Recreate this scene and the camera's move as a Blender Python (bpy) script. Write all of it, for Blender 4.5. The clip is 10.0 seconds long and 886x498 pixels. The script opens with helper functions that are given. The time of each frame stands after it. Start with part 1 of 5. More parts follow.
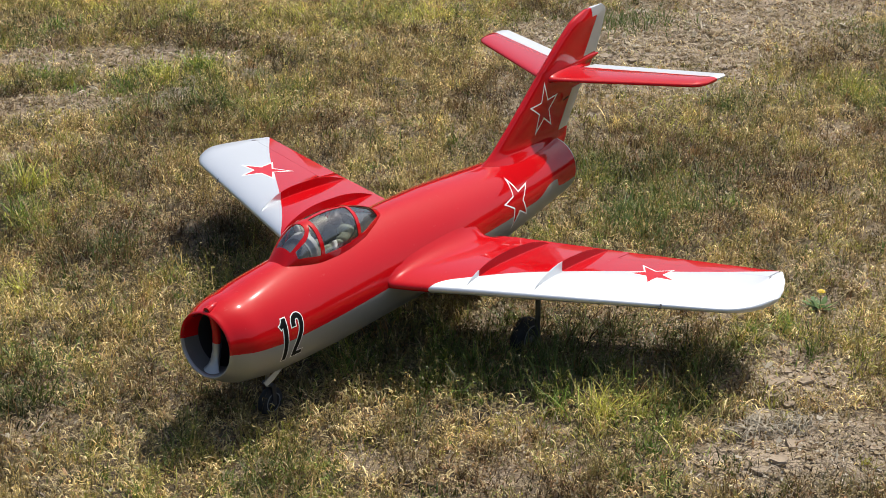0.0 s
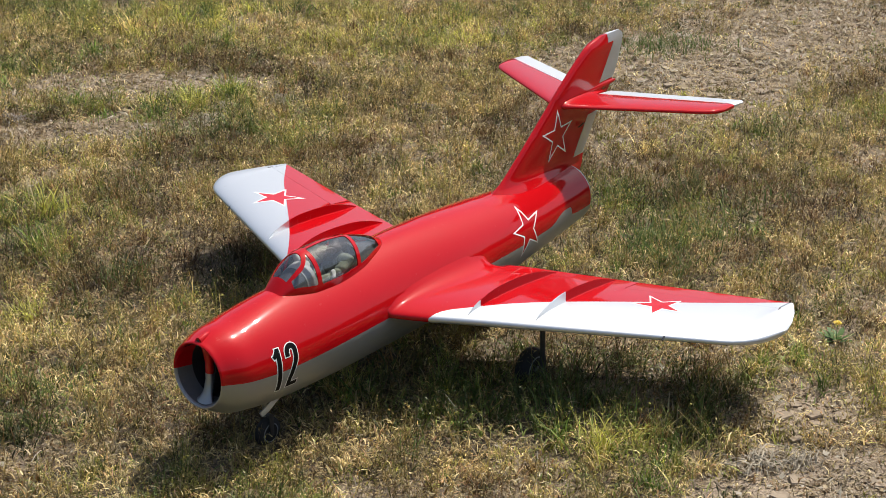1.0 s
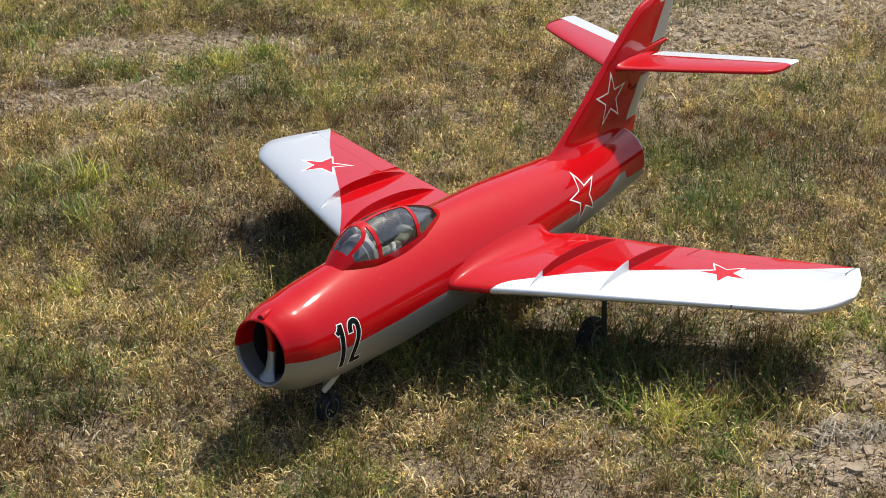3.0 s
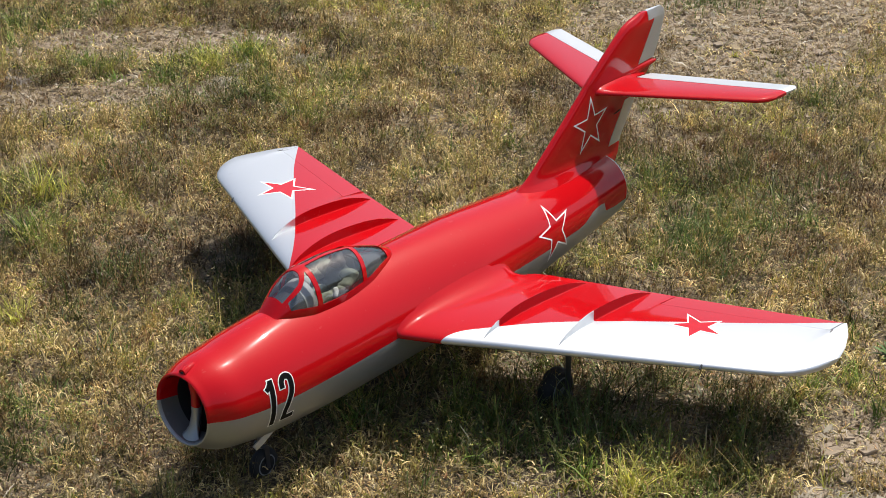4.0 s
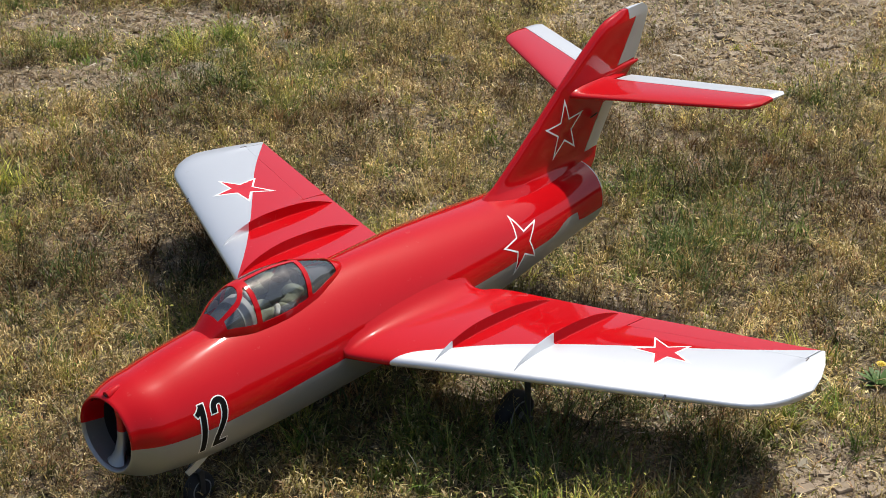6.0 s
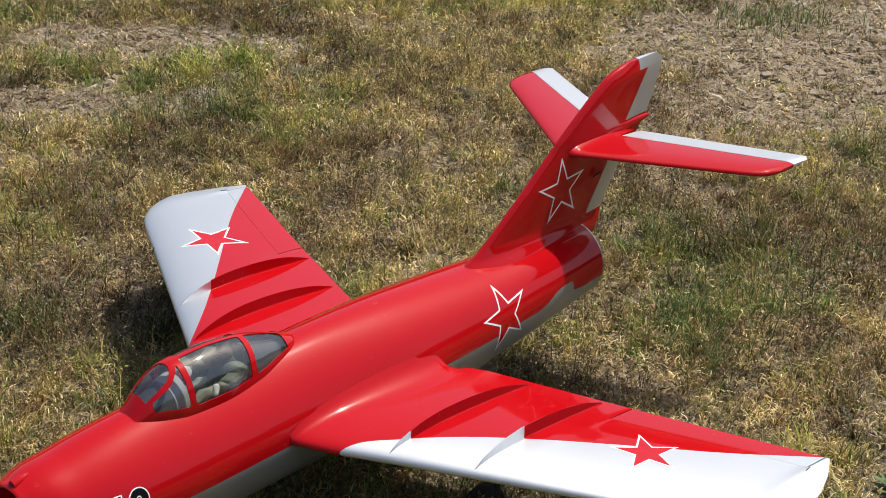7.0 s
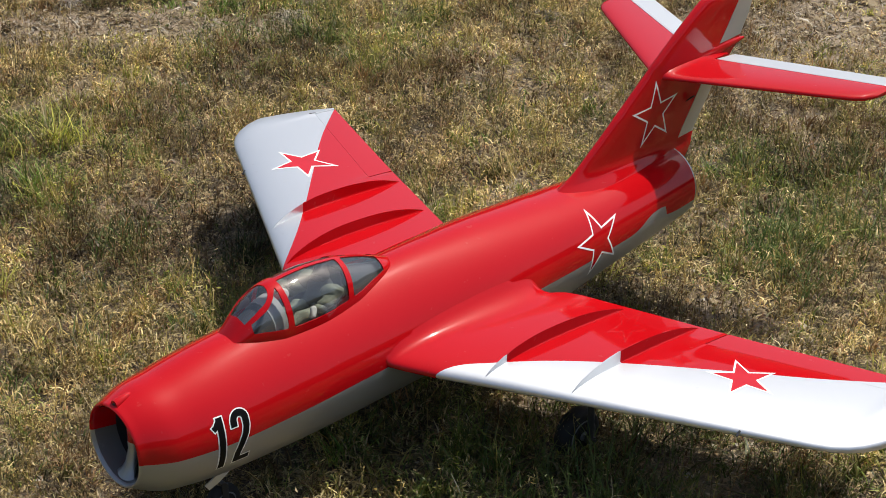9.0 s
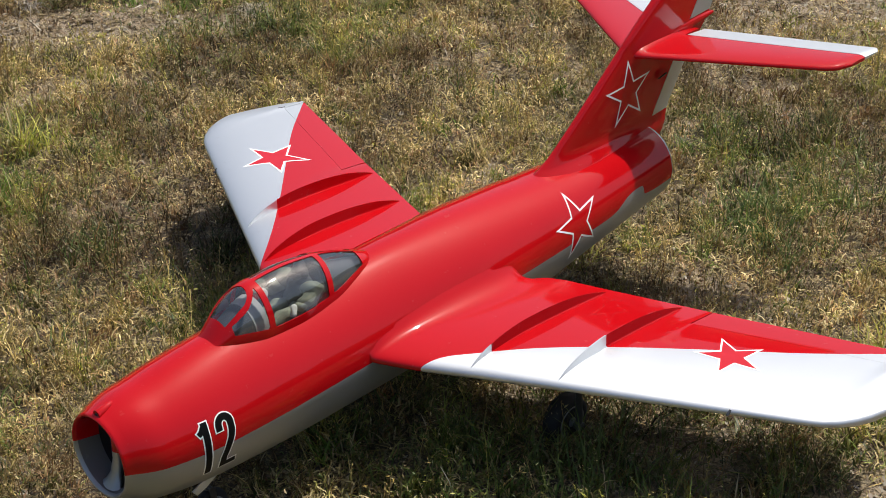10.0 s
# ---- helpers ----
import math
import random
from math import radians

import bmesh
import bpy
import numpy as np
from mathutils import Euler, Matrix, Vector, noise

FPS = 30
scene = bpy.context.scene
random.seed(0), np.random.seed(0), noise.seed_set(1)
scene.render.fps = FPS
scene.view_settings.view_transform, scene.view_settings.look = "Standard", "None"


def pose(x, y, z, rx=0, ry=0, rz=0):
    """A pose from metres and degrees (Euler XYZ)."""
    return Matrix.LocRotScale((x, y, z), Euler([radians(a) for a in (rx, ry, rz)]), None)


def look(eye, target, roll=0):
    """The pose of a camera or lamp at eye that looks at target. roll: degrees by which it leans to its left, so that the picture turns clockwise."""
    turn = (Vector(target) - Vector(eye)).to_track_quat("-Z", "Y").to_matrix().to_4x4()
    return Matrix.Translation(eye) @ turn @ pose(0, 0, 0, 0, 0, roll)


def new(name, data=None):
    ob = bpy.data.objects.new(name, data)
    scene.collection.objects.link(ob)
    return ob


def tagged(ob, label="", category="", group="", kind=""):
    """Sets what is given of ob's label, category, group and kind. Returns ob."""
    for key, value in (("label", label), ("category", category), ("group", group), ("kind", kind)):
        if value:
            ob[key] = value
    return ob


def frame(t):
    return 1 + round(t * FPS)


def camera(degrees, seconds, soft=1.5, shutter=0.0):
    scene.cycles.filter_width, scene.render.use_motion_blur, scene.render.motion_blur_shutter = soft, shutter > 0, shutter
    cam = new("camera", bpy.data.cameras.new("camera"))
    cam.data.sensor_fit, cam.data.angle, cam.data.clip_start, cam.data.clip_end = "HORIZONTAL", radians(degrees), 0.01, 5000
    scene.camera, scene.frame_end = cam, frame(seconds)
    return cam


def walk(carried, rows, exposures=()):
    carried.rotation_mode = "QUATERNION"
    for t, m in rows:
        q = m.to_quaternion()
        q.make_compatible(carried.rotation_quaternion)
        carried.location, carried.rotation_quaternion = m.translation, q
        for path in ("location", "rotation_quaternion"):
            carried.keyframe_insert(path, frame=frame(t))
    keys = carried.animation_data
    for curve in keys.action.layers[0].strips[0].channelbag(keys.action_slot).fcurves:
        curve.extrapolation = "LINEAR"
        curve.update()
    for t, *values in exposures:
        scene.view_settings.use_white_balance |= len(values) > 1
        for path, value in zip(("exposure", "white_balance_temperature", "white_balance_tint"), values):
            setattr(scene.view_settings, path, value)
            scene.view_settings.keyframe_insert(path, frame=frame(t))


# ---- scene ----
# The camera: seconds, eye in metres, heading, pitch and roll in degrees.
cam = camera(28.385, 10.0, soft=0.8)
PATH = [
    (0, (-2.4039, -2.2150, 1.7769), -55.900, -22.052, 1.715),
    (0.5, (-2.3309, -2.3337, 1.7980), -54.316, -21.216, 0.741),
    (1, (-2.2601, -2.3329, 1.7836), -52.982, -21.446, 0.845),
    (1.5, (-2.2535, -2.3256, 1.7899), -51.925, -21.807, 0.950),
    (2, (-2.2619, -2.3089, 1.7919), -51.550, -21.860, 0.912),
    (2.5, (-2.2792, -2.2618, 1.8023), -52.360, -21.897, 0.855),
    (3, (-2.2673, -2.1728, 1.8036), -53.008, -23.220, 0.062),
    (3.2, (-2.1603, -2.1468, 1.8093), -51.890, -24.028, 1.538),
    (4.3, (-1.7560, -2.1361, 1.8623), -50.574, -24.810, 0.122),
    (4.5, (-1.6783, -2.1757, 1.8685), -49.612, -25.062, 0.848),
    (5, (-1.6737, -2.1714, 1.8673), -49.713, -25.389, 1.303),
    (5.2, (-1.6748, -2.1644, 1.8606), -49.737, -25.469, 1.326),
    (6.3, (-1.4740, -2.0636, 1.8432), -49.861, -25.711, 1.129),
    (6.5, (-1.3608, -2.0365, 1.8402), -49.428, -25.659, 1.706),
    (7, (-1.1780, -2.0277, 1.8427), -46.621, -25.976, 1.947),
    (7.5, (-1.1922, -2.0408, 1.8416), -44.864, -26.155, 1.084),
    (8, (-1.2110, -2.0238, 1.8460), -45.371, -26.495, 0.367),
    (8.5, (-1.2082, -1.9994, 1.8405), -45.533, -27.490, 0.729),
    (9, (-1.2174, -1.9802, 1.8332), -44.480, -28.452, 1.297),
    (9.5, (-1.1934, -1.9688, 1.8241), -44.491, -28.829, 1.065),
    (10, (-1.2000, -1.9433, 1.8290), -45.560, -29.030, -0.873),
]


def aimed(eye, yaw, pitch, roll):
    a, b = radians(yaw), radians(pitch)
    ahead = Vector((-math.sin(a) * math.cos(b), math.cos(a) * math.cos(b), math.sin(b)))
    return look(eye, Vector(eye) + ahead, roll)


walk(cam, [(t, aimed(e, y, p, r)) for t, e, y, p, r in PATH], [(0.0, 0.02), (4.5, 0.0), (6.5, -0.13), (10.0, -0.14)])

# ---- light ----
SUN = Vector((0.48, -0.07, 0.875)).normalized()
world = bpy.data.worlds.new("sky")
scene.world = world
world.use_nodes = True
wn = world.node_tree
sky = wn.nodes.new("ShaderNodeTexSky")
sky.sky_type = "NISHITA"
sky.sun_disc = False
sky.sun_elevation = math.asin(SUN.z)
sky.sun_rotation = math.atan2(SUN.x, SUN.y)
sky.air_density, sky.dust_density = 1.0, 3.0
wn.nodes["Background"].inputs["Strength"].default_value = 0.13
wn.links.new(sky.outputs["Color"], wn.nodes["Background"].inputs["Color"])
sun_data = bpy.data.lights.new("sun", "SUN")
sun_data.energy, sun_data.angle, sun_data.color = 4.9, radians(0.53), (1.0, 0.955, 0.885)
sun = new("sun", sun_data)
sun.matrix_world = look(SUN * 50, (0, 0, 0))


# ---- materials ----
class Nodes:
    """A short hand for node materials."""

    def __init__(self, name):
        self.mat = bpy.data.materials.new(name)
        self.mat.use_nodes = True
        self.tree = self.mat.node_tree
        self.bsdf = self.tree.nodes["Principled BSDF"]

    def add(self, kind, **inputs):
        n = self.tree.nodes.new("ShaderNode" + kind)
        for key, value in inputs.items():
            self.put(n, key.replace("_", " "), value)
        return n

    def put(self, n, key, value):
        socket = n.inputs[int(key[1:])] if key[0] == "i" and key[1:].isdigit() else n.inputs[key]
        if isinstance(value, bpy.types.NodeSocket):
            self.tree.links.new(value, socket)
        else:
            socket.default_value = value

    def set(self, **inputs):
        for key, value in inputs.items():
            self.put(self.bsdf, key.replace("_", " "), value)
        return self

    def math(self, op, a, b=0.0):
        n = self.add("Math", i0=a, i1=b)
        n.operation = op
        return n.outputs[0]

    def mix(self, fac, a, b):
        n = self.tree.nodes.new("ShaderNodeMix")
        n.data_type = "RGBA"
        for k, v in ((0, fac), (6, a), (7, b)):
            if isinstance(v, bpy.types.NodeSocket):
                self.tree.links.new(v, n.inputs[k])
            else:
                n.inputs[k].default_value = v
        return n.outputs[2]

    def warp(self, vector, value, amount):
        n = self.tree.nodes.new("ShaderNodeVectorMath")
        n.operation = "MULTIPLY_ADD"
        self.tree.links.new(value, n.inputs[0])
        n.inputs[1].default_value = (amount, amount, amount)
        self.tree.links.new(vector, n.inputs[2])
        return n.outputs[0]

    def shift(self, vector, by):
        n = self.tree.nodes.new("ShaderNodeVectorMath")
        self.tree.links.new(vector, n.inputs[0])
        n.inputs[1].default_value = (by, by * 1.7, by * 0.6)
        return n.outputs[0]

    def noise(self, scale, detail=4.0, vector=None):
        n = self.add("TexNoise", Scale=scale, Detail=detail)
        if vector is None:
            vector = self.add("TexCoord").outputs["Object"]
        self.tree.links.new(vector, n.inputs["Vector"])
        return n.outputs["Fac"]

    def ramp(self, value, stops):
        n = self.add("ValToRGB", Fac=value)
        e = n.color_ramp.elements
        for k, (at, colour) in enumerate(stops):
            if k < 2:
                e[k].position = at
            else:
                e.new(at)
        for p, (at, colour) in zip(e, stops):
            p.position, p.color = at, (*colour, 1)
        return n.outputs["Color"]

    def cells(self, vector, stretch, turn, scale):
        """A random value for each of many small, lengthy cells."""
        m = self.add("Mapping", Vector=vector)
        m.inputs["Rotation"].default_value = (0, 0, turn)
        m.inputs["Scale"].default_value = stretch
        v = self.add("TexVoronoi", Scale=scale, Vector=m.outputs[0])
        return self.add("SeparateColor", Color=v.outputs["Color"]).outputs[0]

    def bump(self, height, strength, distance):
        n = self.add("Bump", Strength=strength, Distance=distance, Height=height)
        self.tree.links.new(n.outputs[0], self.bsdf.inputs["Normal"])

    def curve(self, value, points, lo, hi):
        """value -> a smooth curve through points (both in metres), kept in 0..1 inside."""
        n = self.add("FloatCurve")
        x0, x1 = points[0][0], points[-1][0]
        m = self.add("MapRange", Value=value)
        m.inputs["From Min"].default_value, m.inputs["From Max"].default_value = x0, x1
        self.tree.links.new(m.outputs[0], n.inputs["Value"])
        c = n.mapping.curves[0]
        for k, (px_, py_) in enumerate(points):
            q = ((px_ - x0) / (x1 - x0), (py_ - lo) / (hi - lo))
            if k in (0, len(points) - 1):
                c.points[0 if k == 0 else -1].location = q
            else:
                c.points.new(*q)
        n.mapping.update()
        back = self.add("MapRange", Value=n.outputs[0])
        back.inputs["To Min"].default_value, back.inputs["To Max"].default_value = lo, hi
        return back.outputs[0]


RED = (0.48, 0.004, 0.0075, 1)
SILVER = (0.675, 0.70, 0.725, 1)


def paint(name, mask, shaded_silver=None, metal=0.75):
    """Glossy red over satin silver. mask: a function that gives a node value above 0 where the silver is; None for red, 1 for silver."""
    n = Nodes(name)
    at = n.add("TexCoord").outputs["Object"]
    xyz = n.add("SeparateXYZ", Vector=at).outputs
    if mask is None:
        fac = 0.0
    elif mask == 1:
        fac = 1.0
    else:
        fac = n.math("GREATER_THAN", mask(n, xyz), 0.0)
    cloud = n.noise(3.0, 3.0, at)
    grime = n.noise(60.0, 5.0, at)
    red = n.mix(n.math("MULTIPLY", cloud, 0.35), RED, (0.42, 0.0035, 0.006, 1))
    dust = n.math("MULTIPLY", n.math("GREATER_THAN", grime, 0.70), 0.05)
    red = n.mix(dust, red, (0.45, 0.35, 0.28, 1))
    tone = shaded_silver or SILVER
    silver = n.mix(n.math("MULTIPLY", cloud, 0.3), tone, tuple(0.9 * c for c in tone[:3]) + (1,))
    silver = n.mix(n.math("MULTIPLY", dust, 2.0), silver, (0.45, 0.42, 0.38, 1))
    n.set(Base_Color=n.mix(fac, red, silver))
    keep = n.math("SUBTRACT", 1.0, fac) if isinstance(fac, bpy.types.NodeSocket) else 1.0 - fac
    n.put(n.bsdf, "Metallic", n.math("MULTIPLY", fac, metal))
    rough = n.math("ADD", n.math("MULTIPLY", fac, 0.25), 0.16)
    n.put(n.bsdf, "Roughness", n.math("ADD", rough, n.math("MULTIPLY", grime, 0.05)))
    n.put(n.bsdf, "Coat Weight", n.math("MULTIPLY", keep, 0.95))
    n.put(n.bsdf, "Specular IOR Level", n.math("ADD", n.math("MULTIPLY", fac, 0.48), 0.02))
    n.put(n.bsdf, "Coat Roughness", 0.028)
    n.put(n.bsdf, "Coat IOR", 1.42)
    n.bump(n.noise(9.0, 2.0, at), 0.17, 0.004)
    return n.mat


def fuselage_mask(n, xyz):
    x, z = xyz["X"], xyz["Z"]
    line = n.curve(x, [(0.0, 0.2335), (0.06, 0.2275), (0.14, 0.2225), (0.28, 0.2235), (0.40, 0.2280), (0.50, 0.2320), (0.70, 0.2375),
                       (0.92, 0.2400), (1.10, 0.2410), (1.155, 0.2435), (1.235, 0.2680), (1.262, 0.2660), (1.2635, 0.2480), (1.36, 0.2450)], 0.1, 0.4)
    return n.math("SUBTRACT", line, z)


def wing_mask(n, xyz):
    y = n.math("ABSOLUTE", xyz["Y"])
    inboard = n.math("MAXIMUM", n.math("SUBTRACT", 0.78, y), 0.0)
    right = n.math("GREATER_THAN", xyz["Y"], 0.0)
    x = n.math("ADD", xyz["X"], n.math("MULTIPLY", n.math("MULTIPLY", inboard, 0.11), right))
    line = n.curve(y, [(0.15, 0.43), (0.19, 0.515), (0.21, 0.560), (0.245, 0.604), (0.32, 0.694), (0.41, 0.785),
                       (0.51, 0.877), (0.65, 1.005), (0.75, 1.112), (0.77, 1.134), (0.84, 1.19)], 0.4, 1.2)
    over = n.math("SUBTRACT", line, x)
    below = n.math("MULTIPLY", n.math("SUBTRACT", 0.2285, xyz["Z"]), 30.0)
    return n.math("MAXIMUM", over, below)


# The belly's silver is SILVER darkened, with its shade put into the colour.
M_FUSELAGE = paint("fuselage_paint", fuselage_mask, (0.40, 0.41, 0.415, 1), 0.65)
M_WING = paint("wing_paint", wing_mask)
# The intake lip's silver is darker still, with the recess's shade painted in.
M_LIP = paint("lip_paint", fuselage_mask, (0.20, 0.20, 0.195, 1), 0.45)
M_RED = paint("red_paint", None)
M_SILVER = paint("silver_paint", 1)


def plain(name, colour, roughness=0.5, metallic=0.0, vary=0.25, scale=40.0, bump=0.0):
    n = Nodes(name)
    f = n.noise(scale, 5.0)
    dark = tuple(c * (1 - vary) for c in colour[:3]) + (1,)
    n.set(Base_Color=n.mix(f, (*colour[:3], 1), dark), Roughness=roughness, Metallic=metallic)
    if bump:
        n.bump(f, bump, 0.002)
    return n.mat


M_WHITE = plain("white_decal", (0.95, 0.94, 0.92), 0.35, vary=0.03)
M_STAR_RED = plain("star_red", (0.60, 0.01, 0.018), 0.25)
M_BLACK = plain("black_decal", (0.006, 0.006, 0.0065), 0.5)
M_BLACK.node_tree.nodes["Principled BSDF"].inputs["Specular IOR Level"].default_value = 0.12
M_DARK = plain("dark_interior", (0.02, 0.02, 0.022), 0.7)
M_COCKPIT = plain("cockpit_grey", (0.05, 0.052, 0.056), 0.6)
M_SLATE = plain("slate_grey", (0.045, 0.05, 0.06), 0.55)
M_COWL = plain("cowl_grey", (0.42, 0.44, 0.435), 0.5)
M_RUBBER = plain("tyre_rubber", (0.025, 0.025, 0.026), 0.8, bump=0.3)
M_HUB = plain("hub_grey", (0.26, 0.27, 0.275), 0.5)
M_ALLOY = plain("bare_alloy", (0.45, 0.46, 0.47), 0.35, 0.9)
M_STEEL = plain("dull_steel", (0.14, 0.14, 0.145), 0.45, 0.8)
M_GROOVE = plain("gap_shadow_line", (0.05, 0.02, 0.02), 0.8)
M_SUIT = plain("olive_suit", (0.26, 0.29, 0.215), 0.85, vary=0.65, scale=90.0)


def glass_material():
    n = Nodes("canopy_glass")
    clear = n.add("BsdfTransparent", Color=(0.96, 0.97, 0.97, 1))
    gloss = n.add("BsdfGlossy", Roughness=0.03)
    # Grey veil: dust, and the sky's pale sheen put in as colour.
    dust = n.add("BsdfDiffuse", Color=(0.55, 0.57, 0.58, 1))
    hazy = n.add("MixShader", Fac=n.math("MULTIPLY", n.noise(25.0, 5.0), 0.08))
    mixed = n.add("MixShader", Fac=n.math("ADD", n.add("Fresnel", IOR=1.5).outputs[0], 0.10))
    n.tree.links.new(clear.outputs[0], hazy.inputs[1])
    n.tree.links.new(dust.outputs[0], hazy.inputs[2])
    n.tree.links.new(hazy.outputs[0], mixed.inputs[1])
    n.tree.links.new(gloss.outputs[0], mixed.inputs[2])
    n.tree.links.new(mixed.outputs[0], n.tree.nodes["Material Output"].inputs["Surface"])
    return n.mat


M_GLASS = glass_material()


# ---- mesh helpers ----
def part(name, bm, material, parent=None, label="", smooth=True):
    """Links a bmesh as one mesh object under a thing or a part."""
    me = bpy.data.meshes.new(name)
    bmesh.ops.recalc_face_normals(bm, faces=bm.faces)
    bm.to_mesh(me)
    bm.free()
    me.materials.append(material)
    if smooth:
        me.polygons.foreach_set("use_smooth", [True] * len(me.polygons))
        me.set_sharp_from_angle(angle=radians(38))
    ob = new(name, me)
    if parent is not None:
        ob.parent = parent
    if label:
        ob["label"] = label
    return ob


def spline(points, x):
    """A smooth (cubic Hermite, monotone) value at x through points (x, value)."""
    xs = [p[0] for p in points]
    ys = [p[1] for p in points]
    if x <= xs[0]:
        return ys[0]
    if x >= xs[-1]:
        return ys[-1]
    k = max(i for i in range(len(xs) - 1) if xs[i] <= x)
    d = [(ys[i + 1] - ys[i]) / (xs[i + 1] - xs[i]) for i in range(len(xs) - 1)]

    def slope(i):
        if i == 0 or i == len(xs) - 1:
            return d[0] if i == 0 else d[-1]
        return 0.0 if d[i - 1] * d[i] <= 0 else 2 * d[i - 1] * d[i] / (d[i - 1] + d[i])

    h = xs[k + 1] - xs[k]
    t = (x - xs[k]) / h
    a, b = slope(k), slope(k + 1)
    return ((2 * t**3 - 3 * t**2 + 1) * ys[k] + (t**3 - 2 * t**2 + t) * h * a
            + (3 * t**2 - 2 * t**3) * ys[k + 1] + (t**3 - t**2) * h * b)


def loft(rings, closed=True, caps=True):
    """A skin through rings of points."""
    bm = bmesh.new()
    rows = [[bm.verts.new(p) for p in ring] for ring in rings]
    n = len(rows[0])
    for a, b in zip(rows, rows[1:]):
        for i in range(n if closed else n - 1):
            j = (i + 1) % n
            bm.faces.new((a[i], a[j], b[j], b[i]))
    if caps:
        for ring in (rows[0], rows[-1]):
            bm.faces.new(ring)
    return bm


def revolve(profile, axis="x", centre=(0, 0, 0), segments=32):
    """A body of revolution: profile of (along, radius)."""
    rings = []
    for along, r in profile:
        ring = []
        for i in range(segments):
            a = 2 * math.pi * i / segments
            c, s = r * math.cos(a), r * math.sin(a)
            p = {"x": (along, c, s), "y": (c, along, s), "z": (c, s, along)}[axis]
            ring.append(Vector(centre) + Vector(p))
        rings.append(ring)
    return loft(rings)


def rod(a, b, r0, r1=None, segments=12):
    a, b = Vector(a), Vector(b)
    q = (b - a).to_track_quat("Z", "Y")
    rings = []
    for p, r in ((a, r0), (b, r0 if r1 is None else r1)):
        rings.append([p + q @ Vector((r * math.cos(2 * math.pi * i / segments), r * math.sin(2 * math.pi * i / segments), 0))
                      for i in range(segments)])
    return loft(rings)


def thin_plate(outline, direction, thickness):
    """A flat plate: outline of 3D points, thick along direction."""
    d = Vector(direction).normalized() * thickness / 2
    return loft([[Vector(p) - d for p in outline], [Vector(p) + d for p in outline]])


def section(le, te, thick, u0, u1, n=18):
    """Points (chordwise x, height) round the stretch u0..u1 of a symmetric airfoil."""
    c = te - le

    def half(u):
        return 5 * thick * (0.2969 * math.sqrt(max(u, 0)) - 0.1260 * u - 0.3516 * u**2 + 0.2843 * u**3 - 0.1015 * u**4) + 0.0006

    us = [u0 + (u1 - u0) * (1 - math.cos(math.pi * i / n)) / 2 for i in range(n + 1)]
    upper = [(le + c * u, half(u)) for u in us]
    return upper + [(x, -h) for x, h in reversed(upper)]


# ---- ground ----
class Field:
    """Smooth random values over the plan, for where grass grows and how the ground swells."""

    def __init__(self, seed, cell):
        self.values = np.random.default_rng(seed).random((256, 256))
        self.cell = cell

    def __call__(self, x, y):
        u, v = np.asarray(x) / self.cell + 100.3, np.asarray(y) / self.cell + 100.7
        i, j = np.floor(u).astype(int), np.floor(v).astype(int)
        p, q = u - i, v - j
        p, q = p * p * (3 - 2 * p), q * q * (3 - 2 * q)
        g = self.values
        a, b = g[i % 256, j % 256], g[(i + 1) % 256, j % 256]
        c, d = g[i % 256, (j + 1) % 256], g[(i + 1) % 256, (j + 1) % 256]
        return (a * (1 - p) + b * p) * (1 - q) + (c * (1 - p) + d * p) * q


SWELL, LUMPS, GRAIN = Field(3, 0.55), Field(4, 0.11), Field(5, 0.035)
COVER, PATCH, HUE, HUE_FINE = Field(6, 0.30), Field(7, 0.10), Field(8, 0.42), Field(9, 0.06)


RISE = 0.026  # the ground lies a little higher behind the nose wheel


def ground_height(x, y):
    near = np.exp(-((np.hypot(x - 1.5, y - 0.5) / 9.0) ** 2))
    return near * (0.020 * (SWELL(x, y) - 0.5) + 0.014 * (LUMPS(x, y) - 0.5) + 0.006 * (GRAIN(x, y) - 0.5)) + 0.004 + RISE * np.clip((np.asarray(x) - 0.15) / 0.65, 0, 1) ** 2 * (3 - 2 * np.clip((np.asarray(x) - 0.15) / 0.65, 0, 1))


# Trodden, bare places: x, y, half lengths along and across the slope of the field, how bare.
BARE = [(1.88, 2.12, 0.15, 0.46, 0.95), (1.34, 1.92, 0.13, 0.32, 0.85), (2.06, 0.98, 0.24, 0.30, 0.22), (2.45, 0.52, 0.22, 0.26, 0.45),
        (2.92, 0.52, 0.30, 0.42, 0.70), (3.45, 0.80, 0.50, 0.55, 0.95), (2.52, 1.86, 0.09, 0.22, 0.5), (0.74, -1.04, 0.14, 0.26, 0.95),
        (1.04, -0.91, 0.12, 0.16, 0.66), (4.2, 0.7, 0.6, 0.5, 0.9)]
